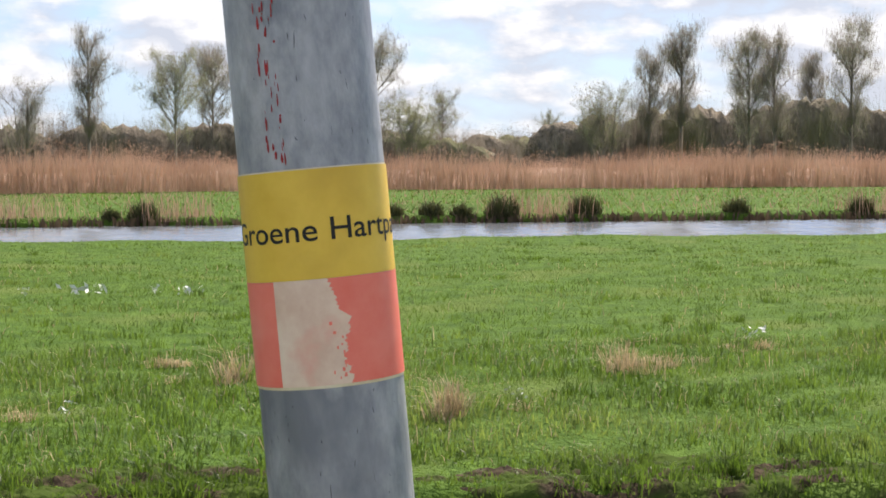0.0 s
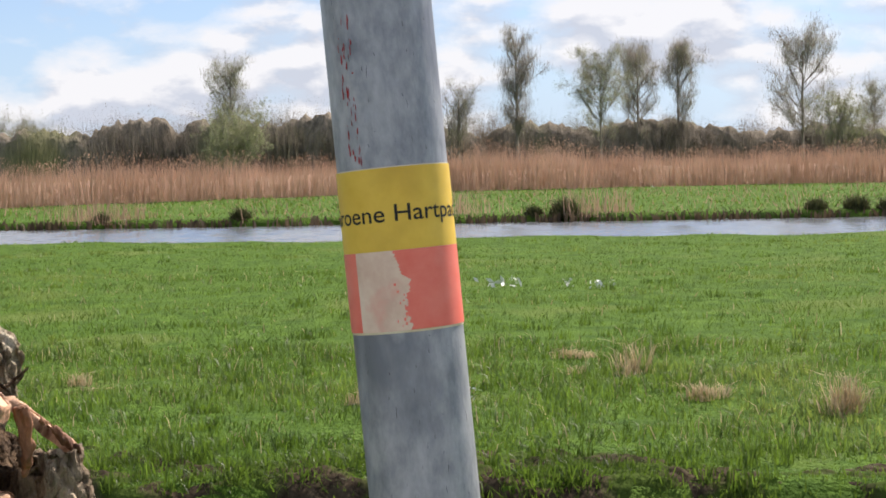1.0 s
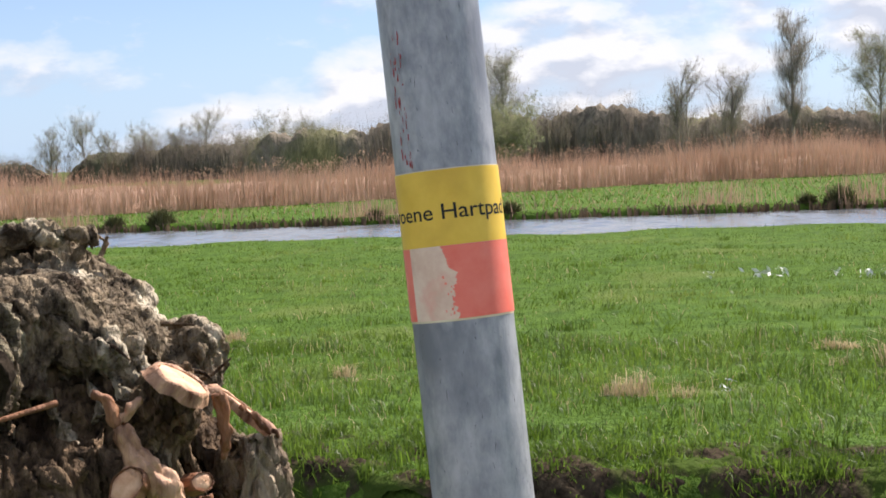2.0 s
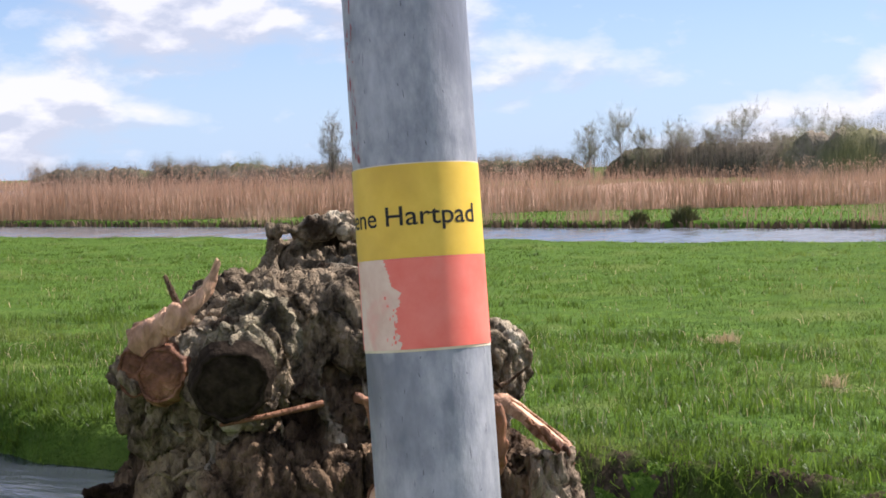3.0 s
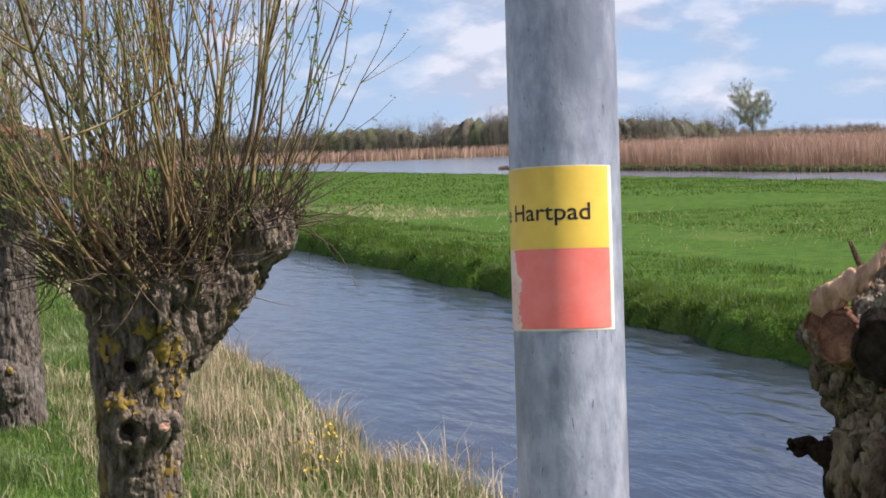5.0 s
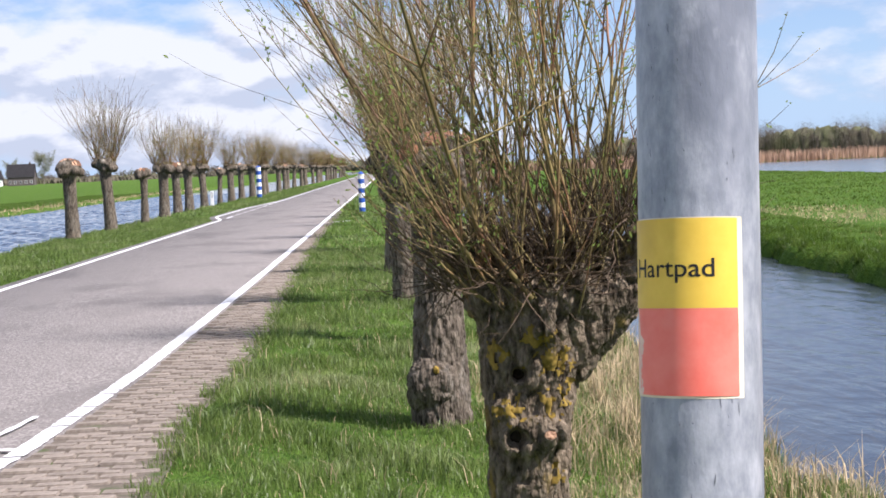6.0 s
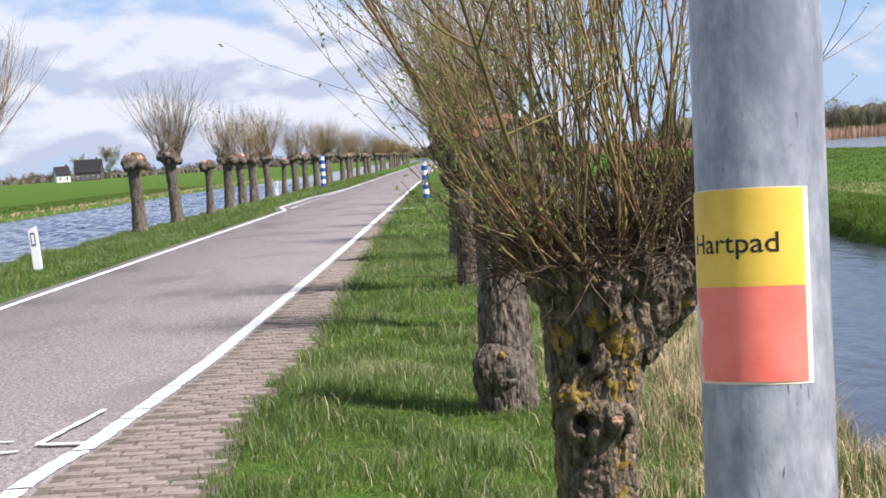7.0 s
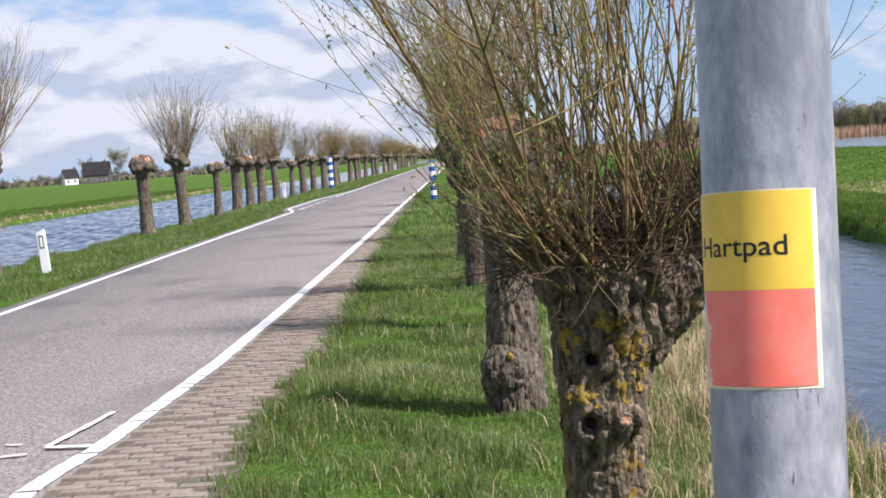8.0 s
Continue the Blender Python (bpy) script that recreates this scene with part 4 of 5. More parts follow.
cut_end(willow, on_bark(0.060, 0.805) + Vector((0, -0.012, 0)), (0.3, -0.9, 0.1), 0.020, 0.03, 0.8, M_TORN)
# near-black lumps at the bottom put the shade into the hollows' colour
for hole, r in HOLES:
    part("knot_hole", moulded("knot_hole", [("ball", hole + Vector((0, 0.062, 0)), (r * 0.75, 0.02, r * 0.75))], 0.004, M_NEAR_BLACK, 0.003, 60, 0, 1, 0.001), M_NEAR_BLACK, willow, "bottom of a knot hole, its shade put in as near-black colour")
rg2 = np.random.default_rng(12)
starts = np.array([(0.06 + 0.17 * math.cos(a), 0.16 * math.sin(a), 1.27) for a in np.linspace(0, 6.28, 18)] + [(0.40, -0.04, 1.42), (0.36, 0.05, 1.40), (-0.10, -0.08, 1.2), (-0.12, -0.05, 1.25)])
st, lf = shoots(rg2, starts, 126, 1.85, 0.76, 0.0037, 9, 5, (-0.20, -0.02))
st2, lf2 = shoots(rg2, np.array([(-0.10, -0.10, 1.22), (-0.12, -0.06, 1.2), (0.0, -0.17, 1.25), (-0.06, -0.14, 1.2)]), 40, 0.78, 0.75, 0.0029, 9, 4, (-0.85, -0.15))
st3, lf3 = shoots(rg2, np.concatenate([starts[:18], starts[-2:], np.array([(0.02, -0.16, 1.2), (0.12, -0.17, 1.22), (-0.08, -0.14, 1.18), (0.3, -0.08, 1.33)])]), 54, 0.5, 1.5, 0.0026, 3, 2, (-0.15, -0.35))
st4, lf4 = shoots(rg2, np.array([(0.42, -0.04, 1.42), (0.40, 0.03, 1.42), (0.44, 0.0, 1.40)]), 9, 1.05, 0.5, 0.0042, 9, 4, (0.55, -0.05))
st, lf = st + st3 + st4, np.concatenate([lf, lf3, lf4])
tagged(part("shoots", tri_mesh("shoots", *tubes(st + st2, 4), M_SHOOT), M_SHOOT, willow, "slender olive-brown shoots"), kind="stuff")
lf = np.concatenate([lf, lf2])
tagged(part("buds", tri_mesh("buds", *flakes(rg2, lf, rg2.uniform(0.005, 0.0125, len(lf))), M_BUD), M_BUD, willow, "opening yellow-green buds"), kind="stuff")

# dead twigs matted over the head
mat_st = []
for k in range(1050):
    a, e = rg2.uniform(0, 6.28), rg2.uniform(0.0, 1.2)
    c = np.array([(0.05, 0.0, 1.24), (0.05, 0.0, 1.26), (0.36, 0.0, 1.37), (-0.07, -0.05, 1.24)][rg2.integers(4)])
    o = np.array([math.cos(a) * math.cos(e), math.sin(a) * math.cos(e), math.sin(e)])
    b = c + o * np.array([0.17, 0.17, 0.11])
    pts = arc(rg2, b, o + rg2.normal(0, 0.6, 3) + np.array([0, 0, 0.3]), rg2.uniform(0.08, 0.40), 0.8, 5, 0.0)
    mat_st.append((pts, np.linspace(rg2.uniform(0.0016, 0.0038), 0.0009, len(pts))))
tagged(part("dead_twigs", tri_mesh("dead_twigs", *tubes(mat_st, 3), M_TANGLE), M_TANGLE, willow, "dark mat of dead twigs"), kind="stuff")


def pollard(name, at, tall, r, seed, growing, label, group, fine=False, reach=1.9, lean=None):
    """A roadside pollard: bare trunk, knobbly head, and either shoots or pale sawn stubs."""
    t = thing(name, at, label, "tree", group)
    rr, rg3 = random.Random(seed), np.random.default_rng(seed)
    lx, lyy = rr.uniform(-0.10, 0.10), rr.uniform(-0.06, 0.06)
    lx = lx if lean is None else lean
    lm = [("limb", [(0, 0, -0.15), (0, 0, 0.15), (lx * 0.4, lyy * 0.4, tall * 0.5), (lx, lyy, tall * 0.85), (lx, lyy, tall)], [r * 1.25, r * 1.08, r * 0.88, r * 0.95, r * 1.2]),
          ("ball", (lx, lyy, tall + 0.02), (r * 1.75, r * 1.75, r * 1.15))]
    for k in range(14):
        a = rr.uniform(0, 6.28)
        s = r * rr.uniform(0.35, 0.75)
        lm.append(("ball", (lx + r * 1.6 * math.cos(a), lyy + r * 1.6 * math.sin(a), tall + rr.uniform(-0.12, 0.16)), (s, s, s)))
    part("trunk", moulded("trunk", lm, 0.011 if fine else 0.04, M_BARK, r * 0.045, 8, 0.017 if fine else 0.015, seed, 0.004, 23), M_BARK, t, "furrowed grey bark")
    if growing:
        sp = np.array([(lx + r * 1.5 * math.cos(a), lyy + r * 1.5 * math.sin(a), tall + 0.1) for a in np.linspace(0, 6.28, 12)])
        st, lf = shoots(rg3, sp, 145 if at[0] > -5 else 135, reach, 1.0, 0.0050 if at[0] > -5 else 0.0085, 6 if at[0] > -5 else 3, 4)
        tagged(part("shoots", tri_mesh("shoots", *tubes(st, 3), M_SHOOT), M_SHOOT, t, "slender budding shoots"), kind="stuff")
        tagged(part("buds", tri_mesh("buds", *flakes(rg3, lf, rg3.uniform(0.010, 0.020, len(lf))), M_BUD), M_BUD, t, "yellow-green buds"), kind="stuff")
    else:
        for k in range(34 if fine else 16):
            a, e = rr.uniform(0, 6.28), rr.uniform(-0.1, 1.2) if fine else rr.uniform(0.1, 1.45)
            tone = M_RAW if rr.random() < (0.75 if fine else 0.4) else M_CUT
            w = Vector((math.cos(a) * math.cos(e), math.sin(a) * math.cos(e), math.sin(e)))
            cut_end(t, Vector((lx + w.x * r * 1.78, lyy + w.y * r * 1.78, tall + 0.03 + w.z * r * 1.2)), w, r * (rr.uniform(0.2, 0.42) if fine else rr.uniform(0.3, 0.52)), 0.07, rr.uniform(0.7, 1), tone, 'sawn orange-brown wood', (M_RAW if fine else M_TORN) if rr.random() < 0.5 else M_BARK)
    return t


tree2 = pollard("pollard_willow", (0.09, 9.22, 0), 1.60, 0.178, 21, False, "pollard willow with freshly sawn head and furrowed trunk", "willows along the verge", True, lean=0.02)
part("lichen", moulded("lichen", [("ball", (-0.03, -0.215, 0.37), (0.022, 0.02, 0.025))], 0.005, M_LICHEN, 0.008, 50, 0, 1, 0.003), M_LICHEN, tree2, "orange lichen spot")
part("burr", moulded("burr", [("ball", (-0.05, -0.12, 0.28), (0.17, 0.12, 0.17)), ("ball", (-0.13, -0.09, 0.2), (0.09, 0.08, 0.12))], 0.012, M_BARK, 0.010, 12, 0.016, 6, 0.004, 23), M_BARK, tree2)
kinds = [pollard("pollard_willow", (-0.02, 18.6, 0), 1.75, 0.17, 31, True, "pollard willow with a round head of thin budding shoots", "willows along the verge", False, 2.4),
         pollard("pollard_willow", (-9.0, 50.1, 0), 2.05, 0.20, 32, True, "pollard willow with tall thin budding shoots", "willows across the road", False, 2.45),
         pollard("pollard_willow", (-9.3, 64.4, 0), 1.95, 0.22, 33, True, "pollard willow with a round head of thin budding shoots", "willows across the road", False, 2.1)]
bare = [pollard("pollard_willow", (-8.98, 43.9, 0), 1.95, 0.205, 41, False, "pollard willow with a freshly sawn bare head", "willows across the road"),
        pollard("pollard_willow", (-9.0, 57.2, 0), 1.75, 0.15, 42, False, "thin pollard willow with a freshly sawn bare head", "willows across the road")]
rt = random.Random(77)
for x, y, src in ((0.24, 14.2, kinds[0]), (-0.1, 24.2, bare[0]), (-0.15, 30.5, kinds[0]), (-0.1, 37, kinds[0]), (-0.1, 45, kinds[0]), (-0.1, 53, kinds[2]), (0, 66, kinds[0]),
                  (0, 76, kinds[2]), (0, 87, kinds[0]), (0, 99, kinds[2]), (0, 112, kinds[0]), (0, 126, kinds[2]), (0, 141, kinds[0]), (0, 158, kinds[2])):
    copy_thing(src, pose(x, y, 0, 0, 0, rt.uniform(0, 360)))["group"] = "willows along the verge"
for x, y, src in ((-8.95, 28.7, kinds[1]), (-9.7, 71.5, bare[0]), (-9.8, 76.5, kinds[2]), (-9.6, 81.0, kinds[1]), (-9.6, 88.5, bare[1]), (-9.5, 94.0, kinds[2]), (-9.4, 99.5, bare[0])):
    copy_thing(src, pose(x, y, 0, 0, 0, rt.uniform(0, 360)))
yy = 106.0
while yy < 330:
    copy_thing(rt.choice([kinds[1], kinds[2], kinds[2], bare[0]]), pose(-9.3 + rt.uniform(-0.3, 0.3), yy, 0, 0, 0, rt.uniform(0, 360)))
    yy += rt.uniform(6.5, 8.5) * (1 + (yy - 106) / 400)

# ---- reeds beyond the canal ----
rng = np.random.default_rng(2)


def reed_front(y):
    """Where the reed bed begins: right on the bank further along, well back behind a strip of grass nearer."""
    return np.interp(y, [-200, 0, 8, 22, 34, 44, 130], [70, 69, 66, 54, 46, 41.5, 42.0])


def scatter_reeds(k, y0, y1, deep, power=1.6):
    y = rng.uniform(y0, y1, k)
    x = reed_front(y) + deep * rng.uniform(0, 1, k) ** power
    z = np.maximum(land(x, y), -0.35)
    return np.stack([x, y, z], 1)


def top_of(p):
    return 1.58 + 0.30 * np.sin(p[:, 1] * 0.31) * np.sin(p[:, 1] * 0.13 + 1) + 0.16 * np.sin(p[:, 1] * 0.83 + p[:, 0] * 0.6) + 0.12 * np.sin(p[:, 1] * 1.9 + 2)


p = scatter_reeds(120000, -75, 113, 13, 1.7)
stems = blades(rng, p, top_of(p) * rng.uniform(0.72, 1.12, len(p)), rng.uniform(0.010, 0.024, len(p)), 0.30, 0.3)
p2 = scatter_reeds(26000, -75, 113, 10)
plume = flakes(rng, p2 + np.stack([rng.normal(0, 0.05, len(p2)), rng.normal(0, 0.05, len(p2)), top_of(p2) * rng.uniform(0.9, 1.08, len(p2))], 1), rng.uniform(0.02, 0.055, len(p2)))
stuff("reed_bed", joined(stems, plume), M_REED, "tall dry brown reeds standing behind the canal", "reeds")
# matted old growth inside the bed
ys = np.linspace(-75, 112, 240)
prof = [(1.2, -0.1, 0.0), (2.0, 0.4, 0.2), (3.6, 0.75, 0.2), (9, 0.8, 0.2), (14, 0.7, 0.2), (16, -0.1, 0)]
co = np.array([[float(reed_front(y)) + dx + 0.4 * math.sin(y * 1.7 + dx), y, h + j * noise.noise((y * 0.6, dx, 2.0)) + 0.5 * j * noise.noise((y * 2.6, dx, 5.0))] for y in ys for dx, h, j in prof])
i = np.arange(239)[:, None] * 6 + np.arange(5)[None]
q = np.stack([i, i + 1, i + 7, i + 6], -1).reshape(-1, 4)
stuff("reed_thatch", (co, np.concatenate([q[:, [0, 1, 2]], q[:, [0, 2, 3]]])), M_REEDBED, "matted old reed litter within the reed bed", "reeds")
# far shore of the open water
k = 16000
p = np.stack([rng.uniform(18, 230, k), LAKE_Y1 + rng.uniform(-1, 9, k), np.full(k, -0.3)], 1)
stuff("far_reeds", blades(rng, p, rng.uniform(1.1, 2.3, k), rng.uniform(0.08, 0.2, k), 0.15, 0.3), M_REED, "band of dry reeds on the far shore", "reeds")
# straggling stalks and dark sedge on the canal's far bank
k = 15000
y = rng.uniform(-60, 40, k)
p = np.stack([CANAL_FAR + rng.uniform(-0.25, 1.6, k), y, np.full(k, -0.1)], 1)
keep = np.sin(y * 0.55) + np.sin(y * 1.37 + 1) + rng.normal(0, 0.4, k) > 0.75
p = p[keep]
stuff("bank_reeds", blades(rng, p, rng.uniform(0.2, 1.05, len(p)), rng.uniform(0.010, 0.024, len(p)), 0.4, 0.3), M_REED, "thin straggling reed stalks along the canal bank", "reeds")
k = 9000
p = np.stack([CANAL_FAR + rng.uniform(-0.35, 0.5, k), rng.uniform(-70, 112, k), np.full(k, -0.23)], 1)
stuff("bank_edge", blades(rng, p, rng.uniform(0.15, 0.38, k), rng.uniform(0.05, 0.12, k), 0.6, 0.5), M_BANK, "dark eroded grassy bank of the canal", "bank")


def sedge_tussock(at, size, seed):
    r2 = np.random.default_rng(seed)
    k = 420
    a, d = r2.uniform(0, 6.28, k), np.sqrt(r2.uniform(0, 1, k)) * size * 0.5
    p = np.stack([d * np.cos(a), d * np.sin(a), np.full(k, -0.1)], 1)
    co, tri = blades(r2, p, size * (0.25 + 0.8 * np.sqrt(np.maximum(0.0, 1 - (2 * d / size) ** 2))) * r2.uniform(0.6, 1.1, k), np.full(k, 0.026), 1.0, 0.6)
    t = tagged(new("sedge_tussock", tri_mesh("sedge_tussock", co, tri, M_SEDGE)), "dark green rounded sedge tussock on the canal bank", "plant", "tussocks on the canal bank")
    t.location = at
    return t


for k, (y, s) in enumerate([(-22.5, 0.9), (-20.5, 0.5), (-17.6, 0.75), (-14.1, 0.75), (-9.9, 0.95), (-7.7, 0.95), (-6.6, 0.6), (-5.8, 0.7), (-4.8, 0.6), (1.6, 0.8), (2.4, 0.5), (10.2, 0.6), (14, 0.5), (20.5, 0.8), (22.0, 0.6), (31, 0.6)]):
    sedge_tussock((CANAL_FAR + 0.35, y, -0.02), s, 60 + k)


# ---- trees far off ----
def far_tree(name, at, tall, wide, seed, shape, label, leafy, leaf=1.0):
    """Bare limbs, rising steeply, with a haze of young leaves."""
    r2 = np.random.default_rng(seed)
    t = thing(name, at, label, "tree", "trees behind the reeds")
    limbs, tips = [], []
    stems = 1 if shape != "clump" else 4
    for s in range(stems):
        off = r2.normal(0, 0.12 * wide, 2) if stems > 1 else np.zeros(2)
        hh = tall * (1 if s == 0 else r2.uniform(0.7, 0.97))
        trunk = np.array([(off[0] * (0.4 + 0.6 * z) + 0.02 * tall * math.sin(3 * z + seed), off[1] * (0.4 + 0.6 * z), z * hh) for z in np.linspace(-0.03, 0.96, 9)])
        limbs.append((trunk, np.linspace(0.018 * tall, 0.004 * tall, 9)))
        for k in range(30 if stems == 1 else 14):
            z = r2.uniform(0.22, 0.93)
            b = trunk[0] * 0 + np.array([np.interp(z * hh, trunk[:, 2], trunk[:, 0]), np.interp(z * hh, trunk[:, 2], trunk[:, 1]), z * hh])
            a = r2.uniform(0, 6.28)
            env = {"round": math.sin(math.pi * min(1, (z - 0.1) / 0.95)) ** 0.7, "narrow": 0.75 * math.sin(math.pi * min(1, (z - 0.05) / 1.0)) + 0.25, "clump": 0.6}[shape]
            ln = wide * 0.62 * env * r2.uniform(0.6, 1.15)
            rise = 1.5 if shape == "narrow" else 1.0
            br = arc(r2, b, (math.cos(a), math.sin(a), rise), ln * 1.25, 0.3, 5)
            limbs.append((br, np.linspace(0.0055 * tall, 0.0020 * tall, 6)))
            for q in range(7):
                i = r2.integers(2, 6)
                tw = arc(r2, br[i], (br[i] - br[i - 1]) / ln + r2.normal(0, 0.35, 3), ln * r2.uniform(0.25, 0.5), 0.35, 3)
                limbs.append((tw, np.linspace(0.0022 * tall, 0.0011 * tall, 4)))
                tips.append(tw[1:])
    tip_all = np.concatenate(tips)
    n = 7500
    base = tip_all[r2.integers(len(tip_all), size=n)] + r2.normal(0, 0.024 * tall, (n, 3))
    fine = blades(r2, base, 0.075 * tall * r2.uniform(0.4, 1.1, n), np.full(n, 0.0012 * tall + 0.006 * (tall > 9)), 0.5, 0.3, True)
    part("trunk", tri_mesh("trunk", *joined(tubes(limbs, 3), fine), M_TWIG), M_TWIG, t, "grey-brown trunk and bare limbs")
    tips = np.concatenate(tips)
    n = int(leafy * (5.5 if leaf < 2 else 3.0) * (0.55 if shape == "narrow" else 1))
    at_l = tips[r2.integers(len(tips), size=n)] + r2.normal(0, 0.025 * tall, (n, 3))
    part("crown", tri_mesh("crown", *flakes(r2, at_l, leaf * r2.uniform(0.025, 0.062, n)), M_SPRING), M_SPRING, t, "thin haze of young yellow-green leaves")
    return t


TREES = [(129, 9, 11.1, 3.6, "narrow", 900), (124, 2.2, 8.1, 4.8, "round", 3600), (134, -0.7, 9.9, 3.6, "round", 1300), (134, -4.0, 9.9, 3.8, "round", 1300),
         (128.4, -13.5, 10.0, 5.0, "round", 1100), (118, -15.3, 5.0, 5.2, "clump", 2600), (137.6, -20.4, 6.5, 3.2, "round", 900), (185, -40, 6.0, 2.6, "round", 1200),
         (120.5, -30.5, 6.2, 5.2, "clump", 2200)]
TREES2 = [(124.4, -35.1, 9.2, 4.0, "narrow", 1500), (123.7, -37.5, 11.7, 3.0, "narrow", 1600), (117.1, -40.8, 10.1, 3.6, "round", 2200), (117.5, -43.0, 9.8, 3.4, "narrow", 1900),
          (129.7, -50.8, 9.2, 3.0, "narrow", 1300), (119.3, -50.0, 10.8, 4.3, "round", 2200), (119, -56, 10.2, 4.6, "round", 2200), (125.1, 31.5, 8.4, 4.3, "narrow", 3600)]
TREES3 = [(128, 13.8, 7.0, 4.4, "clump", 600), (128, 17.6, 7.4, 4.4, "clump", 600), (162.2, 132.0, 7.9, 5.2, "clump", 700), (164.3, 129.4, 8.1, 5.2, "clump", 700), (166.5, 126.5, 8.0, 5.2, "clump", 700),
          (168.7, 123.6, 7.5, 5.2, "clump", 700), (170.4, 121.2, 7.7, 5.2, "clump", 700), (110.3, 200.6, 6.1, 6.0, "round", 9000), (179, 239.5, 3.4, 7.5, "round", 5000)]
TREES3 += [(171 + 0.6 * math.sin(n * 2.1), 99 - n * 4.1, 5.6 + 0.9 * math.sin(n * 1.7), 4.6 + math.sin(n * 3.0), ("clump", "round")[n % 2], 900) for n in range(9)]
k = 0
for row in (TREES, TREES2, TREES3):
    for x, y, h, w, shape, leafy in row:
        far_tree("far_tree", (x, y, -0.1), h, w, 200 + k, shape, {"narrow": "tall slim tree with upright bare limbs, barely in leaf", "round": "round-headed tree in young yellow-green leaf", "clump": "many-stemmed bushy tree, barely in leaf"}[shape], leafy)
        k += 1


def brush(belts, dense, size, seed):
    """Woodland edges: thousands of twigs and leaves between the belts' points, with an uneven top."""
    r2 = np.random.default_rng(seed)
    got = []
    for (x0, y0, h0), (x1, y1, h1), deep in belts:
        ln = math.hypot(x1 - x0, y1 - y0)
        nx, ny = (y1 - y0) / ln, -(x1 - x0) / ln
        for c in range(int(ln / (0.13 * (h0 + h1) / 2)) + 1):
            u, d = r2.uniform(0, 1), r2.uniform(-0.5, 0.5) * deep
            h = (h0 + (h1 - h0) * u) * r2.uniform(0.72, 1.25)
            rad = h * r2.uniform(0.22, 0.36)
            cx, cy = x0 + (x1 - x0) * u + nx * d, y0 + (y1 - y0) * u + ny * d
            low = r2.uniform(0.52, 0.64) * h
            k = int(dense * 0.16)
            p = np.stack([cx + r2.normal(0, rad * 0.5, k), cy + r2.normal(0, rad * 0.5, k), np.full(k, -0.1)], 1)
            got.append(blades(r2, p, h * r2.uniform(0.6, 1.03, k), np.full(k, h * 0.005 + 0.012), 0.3, 0.3, True))
            kk = dense
            v = r2.normal(size=(kk, 3))
            v *= (r2.uniform(0, 1, kk) ** 1.0 / np.linalg.norm(v, axis=1))[:, None]
            q = np.stack([cx + v[:, 0] * rad, cy + v[:, 1] * rad, low + v[:, 2] * (h - low)], 1)
            q[: kk // 6, 2] = r2.uniform(0.05, 0.7, kk // 6) * h
            q[:, 2] = np.maximum(q[:, 2], 0.1)
            got.append(flakes(r2, q, size * r2.uniform(0.5, 1.4, kk)))
    return joined(*got)


def thicket(belts, seed, fill=0.82):
    """The dense inside of the woods: a ragged hump of interlaced stems along each belt."""
    got = []
    for (x0, y0, h0), (x1, y1, h1), deep in belts:
        ln = math.hypot(x1 - x0, y1 - y0)
        nx, ny = (y1 - y0) / ln, -(x1 - x0) / ln
        n, m = max(12, int(ln / 0.35)), 13
        co = []
        for i in range(n + 1):
            u = i / n
            h = (h0 + (h1 - h0) * u) * fill
            s = u * ln
            h *= 0.95 + 0.30 * noise.noise((s * 0.12, seed, 0.5)) + 0.12 * noise.noise((s * 0.75, seed, 3.5)) + 0.10 * noise.noise((s * 3.1, seed, 9.5))
            h *= min(1.0, 0.5 + 5 * min(u, 1 - u))
            for j in range(m + 1):
                a = math.pi * j / m
                w = deep * 0.40 * (1 + 0.35 * noise.noise((s * 0.8, j * 0.7, seed)))
                d = -w * math.cos(a) * (1 - 0.25 * math.sin(a))
                z = h * math.sin(a) ** 0.55 * (1 + 0.12 * noise.noise((s * 1.8, j * 1.1, seed + 4)))
                co.append((x0 + (x1 - x0) * u + nx * d, y0 + (y1 - y0) * u + ny * d, z - 0.2))
        i = np.arange(n)[:, None] * (m + 1) + np.arange(m)[None]
        q = np.stack([i, i + 1, i + m + 2, i + m + 1], -1).reshape(-1, 4)
        got.append((np.array(co), np.concatenate([q[:, [0, 1, 2]], q[:, [0, 2, 3]]])))
    return joined(*got)


near_belts = [((139, 60, 4.9), (143, 40, 6.2), 6), ((143, 42, 6.2), (136, 12, 5.6), 6), ((138, 14, 5.0), (132, -24, 4.2), 5), ((138, -22, 3.8), (146, -36, 3.6), 5),
              ((133, -27, 4.2), (129, -34, 6.0), 6), ((129, -33, 6.2), (124, -62, 6.8), 6), ((124, -60, 6.5), (118, -80, 7), 6)]
stuff("woodland_edge", brush(near_belts, 900, 0.052, 5), M_WOODS, "grey-brown brushwood along the wood's edge, just turning green", "woodland")
mid_belts = [((171, 100, 4.2), (168, 122, 3.2), 7), ((168, 120, 2.7), (160, 152, 2.7), 6), ((174, 97, 5.0), (171, 78, 5.6), 7), ((170, 80, 5.4), (150, 50, 5.6), 7), ((183, 186, 4.8), (196, 168, 4.4), 8), ((182, 213, 4.7), (205, 190, 4.0), 8), ((182, 155, 4.2), (192, 140, 3.6), 6)]
stuff("far_woodland", brush(mid_belts, 900, 0.06, 6), M_WOODS, "low grey-brown copses behind the reeds", "woodland")
